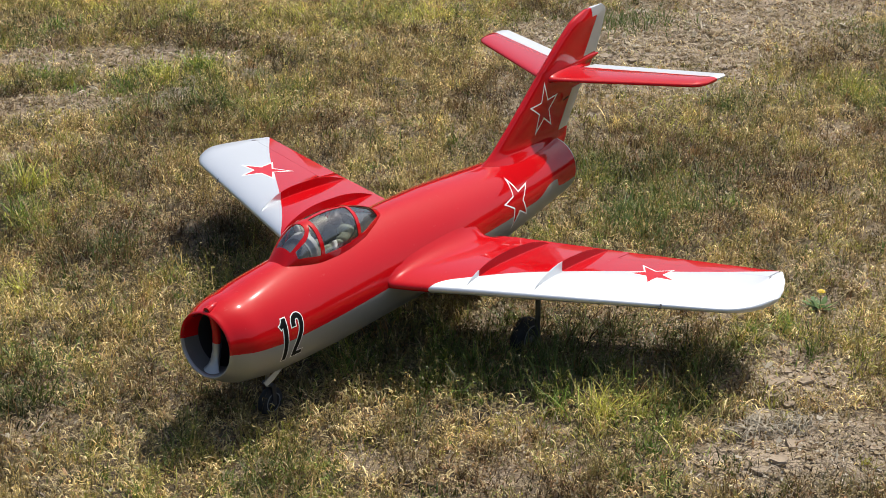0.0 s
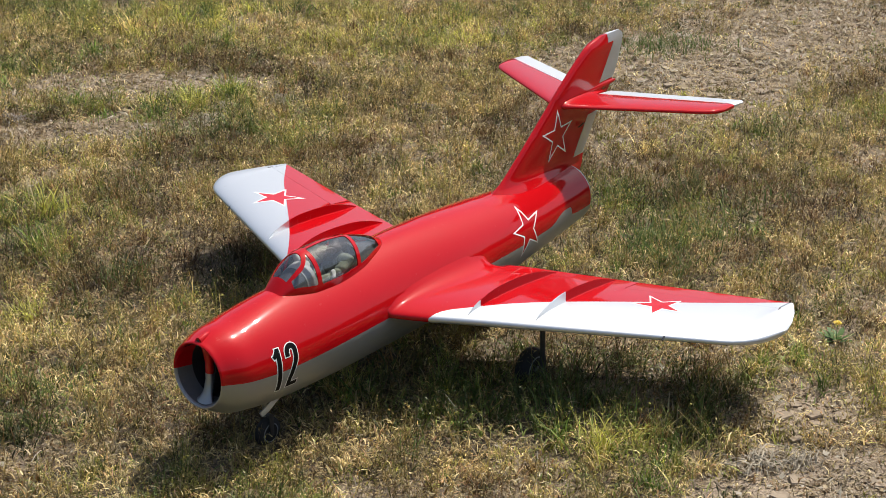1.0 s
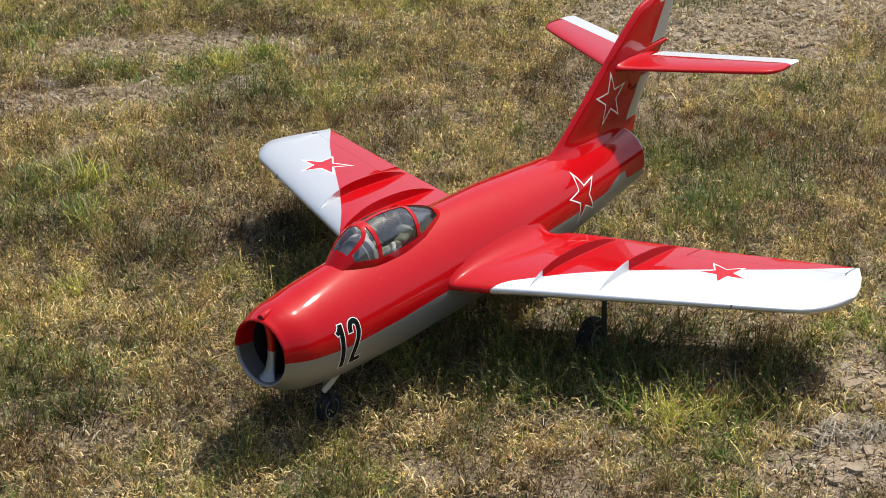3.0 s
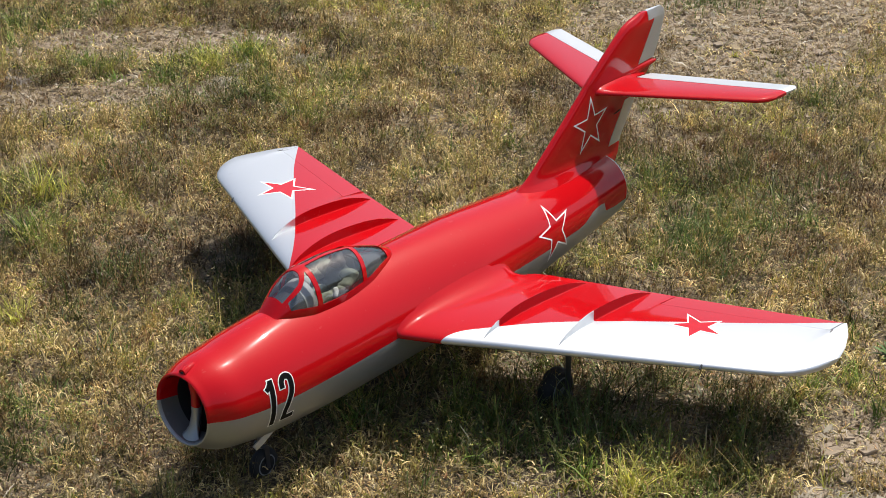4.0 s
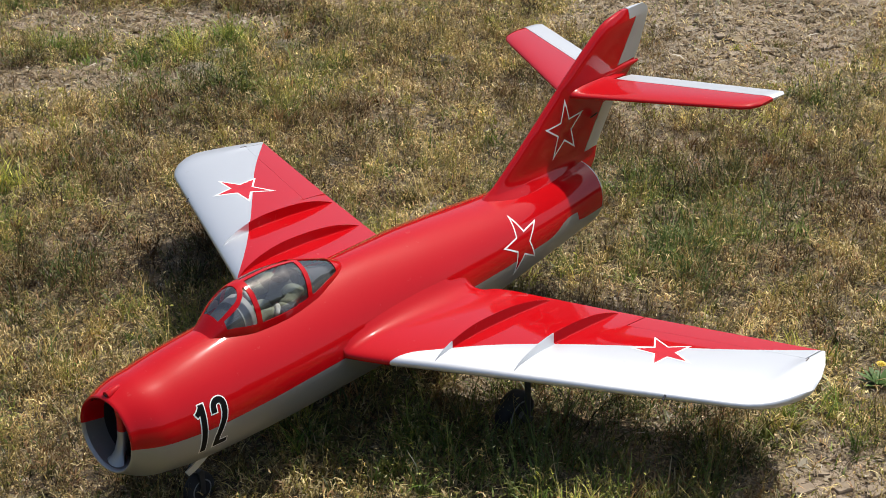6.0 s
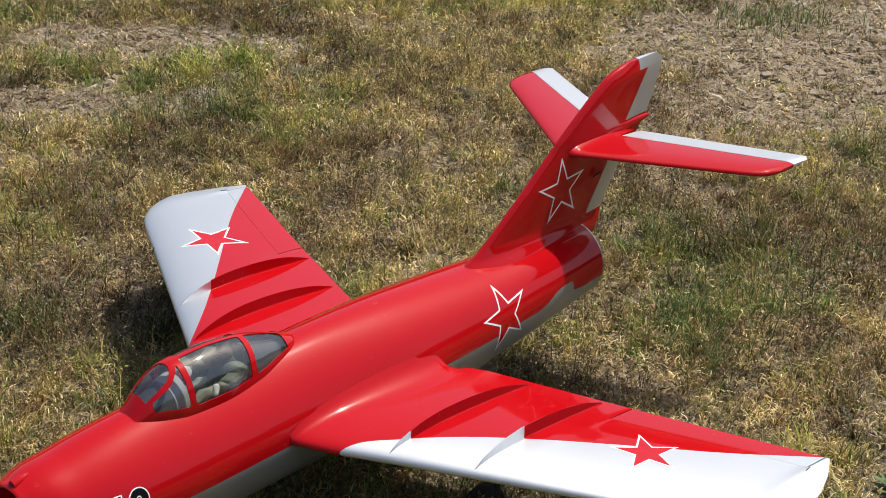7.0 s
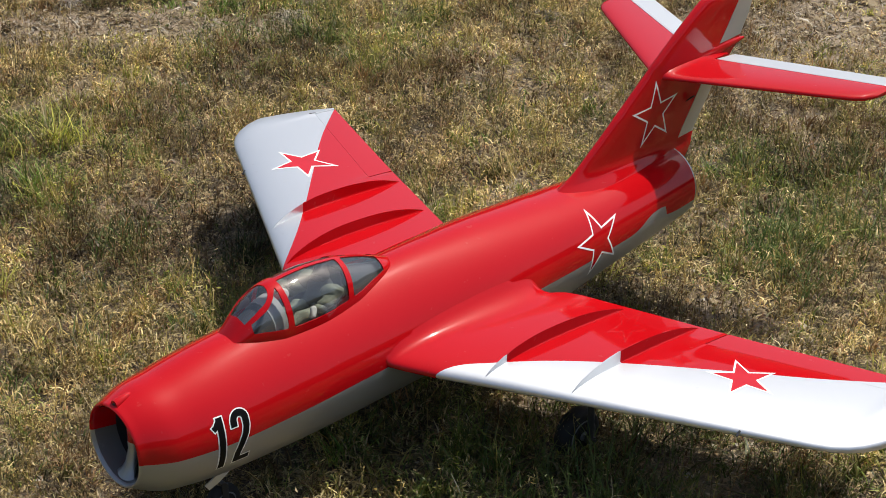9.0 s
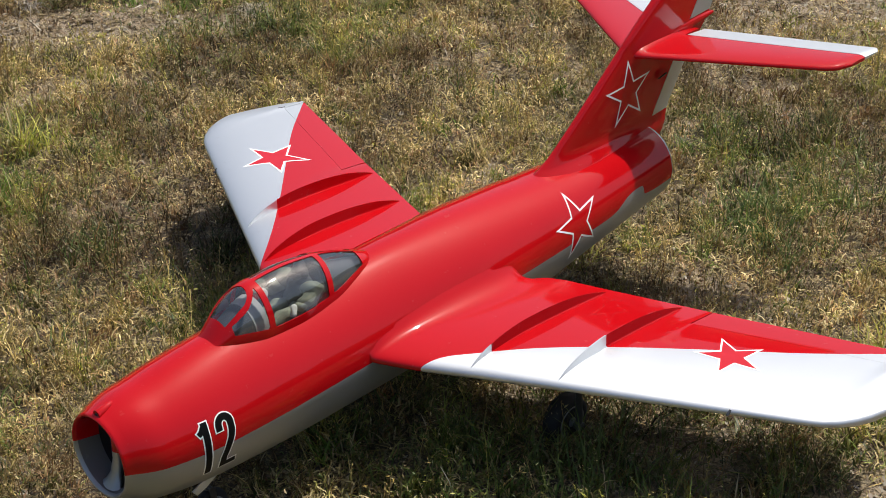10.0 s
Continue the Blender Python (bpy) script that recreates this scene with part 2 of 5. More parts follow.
# Lush, greener places.
LUSH = [(0.16, 0.45, 0.18, 0.30, 0.75), (2.95, 2.55, 0.28, 0.75, 0.55), (0.40, 0.80, 0.16, 0.22, 0.5), (0.20, 0.25, 0.14, 0.20, 0.45), (0.80, -0.42, 0.24, 0.40, 0.95), (0.45, -0.10, 0.18, 0.25, 0.7), (0.42, -0.28, 0.12, 0.22, 0.7), (1.98, -0.10, 0.30, 0.22, 1.0), (1.45, -0.05, 0.20, 0.20, 0.8), (1.67, -0.13, 0.16, 0.18, 1.0),
        (3.58, 0.80, 0.14, 0.12, 1.0), (4.0, 0.35, 0.5, 0.25, 0.9), (0.62, 1.08, 0.12, 0.12, 0.6), (2.9, 3.0, 0.30, 0.6, 0.8),
        (1.13, 1.35, 0.16, 0.15, 0.6), (0.50, 0.90, 0.15, 0.14, 0.6), (-0.10, 0.55, 0.22, 0.25, 0.9), (-0.10, 0.10, 0.18, 0.25, 0.8), (0.12, -0.22, 0.14, 0.25, 0.9)]
# Yellow-green places where the grass stands longest.
GOLD = [(2.58, 0.34, 0.24, 0.26, 0.6), (0.66, 1.40, 0.26, 0.34, 0.65), (0.30, 1.15, 0.15, 0.2, 0.4), (2.72, 2.50, 0.38, 0.85, 1.0), (3.12, 1.80, 0.30, 0.30, 0.9), (1.95, 1.98, 0.16, 0.45, 0.6), (0.30, -0.02, 0.16, 0.30, 0.3), (0.55, -0.62, 0.12, 0.30, 0.3),
        (1.85, 3.2, 0.3, 0.5, 0.8), (1.25, -0.70, 0.16, 0.18, 0.3)]


def spots(table, x, y):
    total = np.zeros_like(x)
    ragged = 0.75 + 0.5 * PATCH(x, y) + 0.5 * (COVER(x, y) - 0.5)
    for cx, cy, a, b, s in table:
        u, v = ((x - cx) + (y - cy)) * 0.7071, ((x - cx) - (y - cy)) * 0.7071
        r = np.sqrt((u / a) ** 2 + (v / b) ** 2) * ragged
        total = np.maximum(total, s * np.clip(1.6 - r * 1.1, 0, 1))
    return total


def bareness(x, y):
    return np.clip(np.maximum(1.12 * spots(BARE, x, y), 1.5 * (PATCH(x, y) * 0.55 + COVER(x, y) * 0.45) - 0.80), 0, 1)


def earth_material():
    n = Nodes("dry_earth")
    at = n.add("TexCoord").outputs["Object"]
    broad, mid, fine = n.noise(1.7, 4, at), n.noise(14, 5, at), n.noise(140, 5, at)
    bare = n.add("Attribute")
    bare.attribute_name = "bare"
    sand = n.mix(mid, (0.38, 0.300, 0.212, 1), (0.23, 0.172, 0.112, 1))
    sand = n.mix(n.math("MULTIPLY", broad, 0.5), sand, (0.41, 0.330, 0.245, 1))
    plates = n.add("TexVoronoi", Scale=17.0, Vector=n.warp(at, mid, 0.05))
    plates.feature = "DISTANCE_TO_EDGE"
    crack = n.math("LESS_THAN", plates.outputs["Distance"], n.math("MULTIPLY", mid, 0.055))
    sand = n.mix(n.math("MULTIPLY", n.math("MULTIPLY", crack, n.math("GREATER_THAN", bare.outputs["Fac"], 0.75)), 0.8), sand, (0.05, 0.035, 0.022, 1))
    bent = n.warp(at, n.noise(30, 3, at), 0.02)
    one, two, three = n.cells(bent, (1, 3.2, 1), 0.5, 75.0), n.cells(bent, (3.0, 1, 1), -0.3, 85.0), n.cells(bent, (1.3, 1, 1), 1.1, 210.0)
    pick = n.noise(75, 2, n.shift(at, 3.0))
    value = n.mix(n.math("GREATER_THAN", pick, 0.5), one, two)
    value = n.mix(n.math("GREATER_THAN", n.noise(95, 2, n.shift(at, 6.0)), 0.52), value, three)
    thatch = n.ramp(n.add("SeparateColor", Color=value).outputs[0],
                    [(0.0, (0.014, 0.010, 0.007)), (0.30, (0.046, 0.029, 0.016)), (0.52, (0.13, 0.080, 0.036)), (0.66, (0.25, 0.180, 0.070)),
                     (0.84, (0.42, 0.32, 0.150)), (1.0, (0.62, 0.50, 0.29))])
    thatch = n.mix(n.math("MULTIPLY", n.math("GREATER_THAN", n.noise(11, 4, n.shift(at, 2.0)), 0.55), 0.45), thatch, (0.085, 0.085, 0.022, 1))
    # Near-black blotches: humus, with the shade between tufts put into its colour.
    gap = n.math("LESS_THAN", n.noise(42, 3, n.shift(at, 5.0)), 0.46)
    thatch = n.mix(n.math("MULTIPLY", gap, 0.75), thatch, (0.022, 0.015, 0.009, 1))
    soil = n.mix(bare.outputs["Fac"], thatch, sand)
    crumbs = n.math("GREATER_THAN", fine, 0.58)
    soil = n.mix(n.math("MULTIPLY", crumbs, 0.4), soil, (0.085, 0.062, 0.04, 1))
    stubble = n.math("GREATER_THAN", n.noise(16, 6, n.shift(at, 11.0)), 0.56)
    soil = n.mix(n.math("MULTIPLY", n.math("MULTIPLY", stubble, bare.outputs["Fac"]), 0.62), soil, (0.105, 0.075, 0.042, 1))
    straw = n.math("GREATER_THAN", n.noise(70, 3, at), 0.62)
    soil = n.mix(n.math("MULTIPLY", n.math("MULTIPLY", straw, bare.outputs["Fac"]), 0.5), soil, (0.42, 0.34, 0.20, 1))
    turf = n.add("Attribute")
    turf.attribute_name = "turf"
    # Outer turf colours are lowered to carry the shade of blades on each other.
    grass = n.mix(n.math("GREATER_THAN", n.noise(2.2, 6, at), 0.52), (0.150, 0.115, 0.042, 1), (0.105, 0.102, 0.029, 1))
    grass = n.mix(n.math("GREATER_THAN", n.noise(5.0, 6, n.shift(at, 9.0)), 0.60), grass, (0.140, 0.085, 0.035, 1))
    grass = n.mix(n.math("GREATER_THAN", n.noise(40, 4, at), 0.56), grass, (0.21, 0.165, 0.070, 1))
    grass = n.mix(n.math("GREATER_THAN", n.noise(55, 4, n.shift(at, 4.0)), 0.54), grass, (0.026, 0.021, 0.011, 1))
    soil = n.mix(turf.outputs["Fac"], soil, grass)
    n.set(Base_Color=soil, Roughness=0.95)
    n.bump(n.math("ADD", fine, mid), 0.9, 0.012)
    return n.mat


M_EARTH = earth_material()


def outside(x, y):
    """How far a place lies outside the closely overgrown stretch of the field, in metres."""
    a, b = (x + y) * 0.7071, (x - y) * 0.7071
    s = np.clip((a + 0.5) / 5.2, 0, 1)
    return np.maximum(np.maximum(-0.5 - a, a - 4.7), np.maximum(-0.62 - 0.40 * s - b, b - 1.72 - 1.85 * s))


def axis_steps(lo, hi, step, far):
    inner = list(np.arange(lo, hi + step / 2, step))
    grow, out, reach = step, [], 0.0
    while reach < far:
        grow *= 1.35
        reach += grow
        out.append(reach)
    return np.array([lo - r for r in reversed(out)] + inner + [hi + r for r in out])


def build_ground():
    xs, ys = axis_steps(-1.2, 5.6, 0.028, 400), axis_steps(-1.8, 4.4, 0.028, 400)
    gx, gy = np.meshgrid(xs, ys, indexing="ij")
    co = np.stack([gx, gy, ground_height(gx, gy)], -1).reshape(-1, 3)
    nx, ny = len(xs), len(ys)
    idx = np.arange(nx * ny).reshape(nx, ny)
    quads = np.stack([idx[:-1, :-1], idx[1:, :-1], idx[1:, 1:], idx[:-1, 1:]], -1).reshape(-1, 4)
    me = mesh_of("ground", co, quads)
    fade = np.exp(-((np.hypot(gx - 1.8, gy - 0.8) / 5.0) ** 4))
    sandy = np.clip(bareness(gx, gy) * 1.5 - 0.15, 0, 1) * fade * np.clip(1.2 - outside(gx, gy), 0, 1) + 0.1
    me.attributes.new("bare", "FLOAT", "POINT").data.foreach_set("value", sandy.astype(np.float32).ravel())
    turf = np.clip((outside(gx, gy) + 0.10 + 0.5 * (COVER(gx, gy) - 0.5)) / 0.6, 0, 1)
    me.attributes.new("turf", "FLOAT", "POINT").data.foreach_set("value", turf.astype(np.float32).ravel())
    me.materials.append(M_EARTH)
    me.polygons.foreach_set("use_smooth", np.ones(len(quads), bool))
    return tagged(new("ground", me), "dry sandy earth of a field with thin trodden grass", "ground", kind="structure")


def mesh_of(name, co, faces, colour=None):
    """A mesh from arrays: corners, faces of equal length, a colour for each corner point."""
    me = bpy.data.meshes.new(name)
    k = faces.shape[1]
    me.vertices.add(len(co))
    me.vertices.foreach_set("co", np.ascontiguousarray(co, dtype=np.float32).ravel())
    me.loops.add(faces.size)
    me.loops.foreach_set("vertex_index", np.ascontiguousarray(faces, dtype=np.int32).ravel())
    me.polygons.add(len(faces))
    me.polygons.foreach_set("loop_start", np.arange(0, faces.size, k, dtype=np.int32))
    me.update(calc_edges=True)
    if colour is not None:
        a = me.attributes.new("blade_colour", "FLOAT_COLOR", "POINT")
        a.data.foreach_set("color", np.ascontiguousarray(colour, dtype=np.float32).ravel())
    return me


build_ground()


def build_backdrop():
    """A ring of wooded rises far round the field, ragged along the top."""
    n, radius = 720, 90.0
    rng = np.random.default_rng(40)
    a = np.arange(n) * 2 * np.pi / n
    top = 17 + 3.0 * np.sin(3 * a + 0.7) + 2.0 * np.sin(7 * a + 2.0) + 1.2 * np.sin(23 * a) + rng.uniform(-1.2, 1.2, n)
    rows = []
    for k, (out, rise) in enumerate(((0.0, 0.0), (1.5, 0.35), (3.0, 0.65), (6.0, 0.9), (9.0, 1.0), (14.0, 0.7), (18.0, 0.0))):
        r = radius + out + rng.uniform(-1.0, 1.0, n)
        rows.append(np.stack([r * np.cos(a), r * np.sin(a), top * rise * rng.uniform(0.92, 1.08, n) - 0.3], -1))
    co = np.concatenate(rows)
    i = np.arange(n)
    quads = np.concatenate([np.stack([k * n + i, k * n + (i + 1) % n, (k + 1) * n + (i + 1) % n, (k + 1) * n + i], -1) for k in range(len(rows) - 1)])
    me = mesh_of("backdrop", co, quads)
    me.materials.append(plain("far_foliage", (0.065, 0.085, 0.035), 0.9, vary=0.6, scale=0.6))
    return tagged(new("backdrop", me), "dark wooded rise far round the field", "tree line", kind="structure")


build_backdrop()


# ---- the grass ----
def grass_material(name, shine=0.45):
    n = Nodes(name)
    colour = n.add("Attribute")
    colour.attribute_name = "blade_colour"
    grain = n.noise(300, 2)
    pale = n.add("VectorMath", i0=colour.outputs["Color"], i1=(0.825, 0.82, 0.82))
    pale.operation = "MULTIPLY"
    tone = n.mix(n.math("MULTIPLY", grain, 0.18), pale.outputs[0], (0.14, 0.11, 0.05, 1))
    n.set(Base_Color=tone, Roughness=shine)
    n.put(n.bsdf, "Specular IOR Level", 0.35)
    through_leaf = n.add("BsdfTranslucent", Color=tone)
    mixed = n.add("MixShader", Fac=0.30)
    n.tree.links.new(n.bsdf.outputs[0], mixed.inputs[1])
    n.tree.links.new(through_leaf.outputs[0], mixed.inputs[2])
    n.tree.links.new(mixed.outputs[0], n.tree.nodes["Material Output"].inputs["Surface"])
    return n.mat


M_GRASS = grass_material("grass_blades")


def scatter(rng, count, keep, wide=False):
    """Places in the field, thinned by keep(x, y) in 0..1."""
    xs, ys = [], []
    have = 0
    while have < count:
        m = count
        if wide:
            a, b = rng.uniform(-3, 8, m), rng.uniform(-4, 6, m)
        else:
            a = rng.uniform(-0.5, 4.7, m)
            s = (a + 0.5) / 5.2
            b = -0.62 - 0.40 * s + rng.random(m) * (2.34 + 2.25 * s)
            ok = rng.random(m) < (2.34 + 2.25 * s) / 4.59
            a, b = a[ok], b[ok]
            stray = rng.random(len(a)) < 0.10
            push = 1 + np.abs(rng.normal(0, 0.30, len(a))) * stray
            a, b = 2.1 + (a - 2.1) * push, 0.9 + (b - 0.9) * push
        x, y = (a + b) * 0.7071, (a - b) * 0.7071
        if wide:
            s = (a + 0.5) / 5.2
            inside = (a > -0.5) & (a < 4.7) & (b > -0.62 - 0.40 * s) & (b < 1.72 + 1.85 * s)
            x, y = x[~inside], y[~inside]
        ok = rng.random(len(x)) < keep(x, y)
        xs.append(x[ok])
        ys.append(y[ok])
        have += int(ok.sum())
    return np.concatenate(xs)[:count], np.concatenate(ys)[:count]


def blades(rng, x, y, length, width, lean, colour, droop=0.5, stem=False):
    """Corners, quads and colours of curved, tapering blades. lean: radians from upright."""
    n = len(x)
    yaw = rng.uniform(0, 2 * np.pi, n)
    d = np.stack([np.cos(yaw), np.sin(yaw), 0 * yaw], -1)
    face = yaw + np.pi / 2 + rng.normal(0, 0.5, n)
    side = np.stack([np.cos(face), np.sin(face), 0 * yaw], -1)
    up = np.array([0, 0, 1.0])
    p0 = np.stack([x, y, ground_height(x, y) - 0.002], -1)
    ways = []
    for k in range(3):
        bend = np.minimum(lean + droop * k * 0.55, 1.62)[:, None]
        ways.append(np.sin(bend) * d + np.cos(bend) * up)
    seg = (length / 3)[:, None]
    p1 = p0 + ways[0] * seg
    p2 = p1 + ways[1] * seg
    p3 = p2 + ways[2] * seg
    low = (ground_height(x, y) + 0.003)
    for p in (p1, p2, p3):
        p[:, 2] = np.maximum(p[:, 2], low + rng.random(n) * 0.004)
    w = (width / 2)[:, None] * side
    if stem:
        co = np.stack([p0 - w, p0 + w, p3 + w * 0.7, p3 - w * 0.7], 1)
        return co.reshape(-1, 3), np.arange(n * 4).reshape(n, 4), np.repeat(np.concatenate([colour, np.ones((n, 1))], 1), 4, 0), p3
    co = np.stack([p0 - w, p0 + w, p1 - w * 0.95, p1 + w * 0.95, p2 - w * 0.7, p2 + w * 0.7, p3 - w * 0.12, p3 + w * 0.12], 1)
    base = (np.arange(n) * 8)[:, None]
    quads = np.concatenate([base + np.array([[0, 1, 3, 2]]), base + np.array([[2, 3, 5, 4]]), base + np.array([[4, 5, 7, 6]])], 0)
    col = np.repeat(np.concatenate([colour, np.ones((n, 1))], 1), 8, 0)
    return co.reshape(-1, 3), quads, col, p3


def ramp(a, b, t):
    return np.array(a)[None] * (1 - t[:, None]) + np.array(b)[None] * t[:, None]


STRAW, DRY, OLIVE, GREEN, BROWN, GREY = ((0.74, 0.58, 0.23), (0.40, 0.275, 0.075), (0.35, 0.35, 0.048), (0.11, 0.19, 0.026),
                                         (0.36, 0.175, 0.060), (0.43, 0.345, 0.20))
# Rust-brown places; the first is put in to deepen the tailplane's shadow.
RUSTY_AND_SHADED = [(1.22, -0.18, 0.18, 0.20, 0.85), (0.72, 0.72, 0.20, 0.36, 0.6), (1.42, 0.72, 0.24, 0.30, 1.0), (1.95, 0.42, 0.35, 0.45, 0.6), (1.95, -0.42, 0.30, 0.30, 0.6), (2.15, 0.0, 0.30, 0.40, 0.7), (1.55, 1.68, 0.18, 0.30, 0.9), (1.25, 1.30, 0.3, 0.2, 0.5), (2.35, 0.15, 0.20, 0.20, 0.4), (2.6, -0.15, 0.2, 0.3, 0.4), (1.0, -0.55, 0.2, 0.25, 0.6),
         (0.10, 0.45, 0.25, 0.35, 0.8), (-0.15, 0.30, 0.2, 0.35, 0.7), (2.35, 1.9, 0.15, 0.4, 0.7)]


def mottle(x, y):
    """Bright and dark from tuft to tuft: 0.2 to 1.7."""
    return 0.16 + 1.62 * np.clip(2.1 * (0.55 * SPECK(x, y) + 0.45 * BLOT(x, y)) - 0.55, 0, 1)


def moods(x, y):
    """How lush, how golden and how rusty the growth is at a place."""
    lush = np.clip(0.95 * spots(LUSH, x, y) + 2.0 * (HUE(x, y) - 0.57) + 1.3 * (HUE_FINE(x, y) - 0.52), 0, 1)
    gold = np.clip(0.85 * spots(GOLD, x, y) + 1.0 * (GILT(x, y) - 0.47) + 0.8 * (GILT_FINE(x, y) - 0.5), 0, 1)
    rust = np.clip(spots(RUSTY_AND_SHADED, x, y) + 2.3 * (RUST(x, y) - 0.55) + 1.4 * (RUST_FINE(x, y) - 0.5), 0, 1)
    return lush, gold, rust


def palette(rng, x, y):
    """A colour for each plant: patches of straw, olive, rust and green over the field. Also gives how lush the place is."""
    count = len(x)
    lush, gold, rust = moods(x, y)
    t = 0.45 * rng.random(count) + 0.55 * np.clip(1.9 * MIXED(x, y) - 0.45, 0, 1)
    colour = ramp(STRAW, DRY, rng.random(count) ** 1.2)
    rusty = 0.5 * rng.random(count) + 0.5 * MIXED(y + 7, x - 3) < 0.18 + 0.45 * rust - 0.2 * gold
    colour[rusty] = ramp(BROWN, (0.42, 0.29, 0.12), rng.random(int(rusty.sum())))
    greyed = rng.random(count) < 0.06 + 0.25 * bareness(x, y)
    colour[greyed] = ramp(GREY, DRY, rng.random(int(greyed.sum())))
    olive = t < 0.33 + 0.45 * lush + 0.45 * gold - 0.22 * rust
    colour[olive] = ramp(OLIVE, (0.50, 0.45, 0.13), rng.random(int(olive.sum())))
    green = t < 0.06 + 0.50 * lush + 0.08 * gold
    colour[green] = ramp(GREEN, (0.26, 0.31, 0.075), rng.random(int(green.sum())))
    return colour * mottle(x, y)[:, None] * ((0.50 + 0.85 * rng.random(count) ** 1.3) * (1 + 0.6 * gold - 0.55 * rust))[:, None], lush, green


# Grass pressed down round the wheels: x, y, radius.
PRESSED = [(0.778, -0.312, 0.062), (0.780, 0.300, 0.060), (0.215, -0.020, 0.060), (0.180, -0.050, 0.045)]


def upright(x, y):
    keep = np.ones_like(x)
    for cx, cy, r in PRESSED:
        keep = keep * (1 - 0.95 * np.exp(-((np.hypot(x - cx, y - cy) / r) ** 4)))
    return keep


def growth(x, y):
    clump = 0.02 + 2.6 * CLUMP(x, y) ** 3.0 * (0.3 + 1.1 * PATCH(x, y)) + 0.15 * TUSSOCK(x, y) ** 3
    return np.clip((1.03 - 1.3 * bareness(x, y)) * clump, 0.012, 1) * upright(x, y) * np.clip(0.15 + 0.75 * mottle(x, y), 0, 1)


def grass_layer(name, label, seed, count, wide=False):
    rng = np.random.default_rng(seed)
    x, y = scatter(rng, count, growth, wide)
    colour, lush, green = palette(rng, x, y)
    big = 2.2 if wide else 1.0
    length = (rng.gamma(3.4, 0.0095, count) + 0.013) * (0.75 + 0.55 * lush + 0.3 * green) * (1 - 0.5 * bareness(x, y)) * big
    length = np.minimum(length, 0.105 if not wide else 0.15)
    lean = np.abs(rng.normal(0.45, 0.40, count)) + np.where(green, 0, 0.5) * rng.random(count) + bareness(x, y) * 0.7
    coarse = 1 + 0.12 * np.clip((x + y - 2.4) / 1.6, 0, 1)
    length = length * coarse
    width = rng.uniform(0.0012, 0.0032, count) * (1 + 0.35 * green) * big * coarse
    co, quads, col, _ = blades(rng, x, y, length, width, lean, colour, 0.7)
    me = mesh_of(name, co, quads, col)
    me.materials.append(M_GRASS)
    return tagged(new(name, me), label, "grass", kind="stuff")


def chips(rng, p, size, slim, colour, flat):
    """Small curled flakes round the points p: corners, quads, colours. flat: how level they lie, 0 to 1."""
    n = len(p)
    yaw, tip = rng.uniform(0, 2 * np.pi, n), rng.normal(0.65, 0.65, n) * (1 - flat) + rng.normal(0, 0.12, n)
    d = np.stack([np.cos(yaw) * np.cos(tip), np.sin(yaw) * np.cos(tip), np.sin(tip)], -1)
    roll = rng.uniform(-1, 1, n) * (1 - flat) * 1.4
    side = np.stack([-np.sin(yaw) * np.cos(roll), np.cos(yaw) * np.cos(roll), np.sin(roll)], -1)
    a = d * (size / 2)[:, None]
    b = side * (size * slim / 2)[:, None]
    lift = np.cross(d, side) * (size * rng.uniform(-0.25, 0.25, n))[:, None]
    co = np.stack([p - a, p - b + lift, p + a, p + b + lift], 1)
    quads = np.arange(n * 4).reshape(n, 4)
    return co.reshape(-1, 3), quads, np.repeat(np.concatenate([colour, np.ones((n, 1))], 1), 4, 0)


def sprig_layer(name, label, seed, count, leaves):
    """Low weeds: thin stems with many little leaves, husks and seed heads."""
    rng = np.random.default_rng(seed)
    x, y = scatter(rng, count, growth)
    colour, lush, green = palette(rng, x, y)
    tall = (rng.gamma(4.5, 0.0098, count) + 0.012) * (0.9 + 0.4 * lush) * (0.5 + 0.95 * CLUMP(x, y)) * (1 - 0.45 * bareness(x, y))
    tall = np.minimum(tall, 0.115)
    lean = np.abs(rng.normal(0.25, 0.35, count))
    co, quads, col, tips = blades(rng, x, y, tall, np.full(count, 0.0013), lean, colour * 0.8, 0.35, True)
    foot = np.stack([x, y, ground_height(x, y)], -1)
    part_of = np.repeat(np.arange(count), leaves)
    along = rng.random(count * leaves) ** 0.5
    p = foot[part_of] + (tips - foot)[part_of] * along[:, None]
    spread = 0.0035 + 0.006 * (1 - along) * rng.random(len(p))
    p[:, :2] += rng.normal(0, 1, (len(p), 2)) * spread[:, None]
    p[:, 2] = np.maximum(p[:, 2] + rng.normal(0, 0.003, len(p)), ground_height(p[:, 0], p[:, 1]) + 0.002)
    tone = colour[part_of] * rng.uniform(0.45, 1.35, len(p))[:, None]
    head = (along > 0.6) & (rng.random(len(p)) < 0.26)
    tone[head] = ramp((0.90, 0.77, 0.44), (0.60, 0.45, 0.20), rng.random(int(head.sum()))) * mottle(p[head, 0], p[head, 1])[:, None] ** 0.9
    size = rng.uniform(0.0045, 0.0130, len(p)) * np.where(head, 0.7, 1.0) * (1 + 0.2 * np.clip((p[:, 0] + p[:, 1] - 2.4) / 1.6, 0, 1))
    c2, q2, k2 = chips(rng, p, size, rng.uniform(0.16, 0.38, len(p)), tone, 0.1)
    me = mesh_of(name, np.concatenate([co, c2]), np.concatenate([quads, q2 + len(co)]), np.concatenate([col, k2]))
    me.materials.append(M_GRASS)
    return tagged(new(name, me), label, "weeds", kind="stuff")


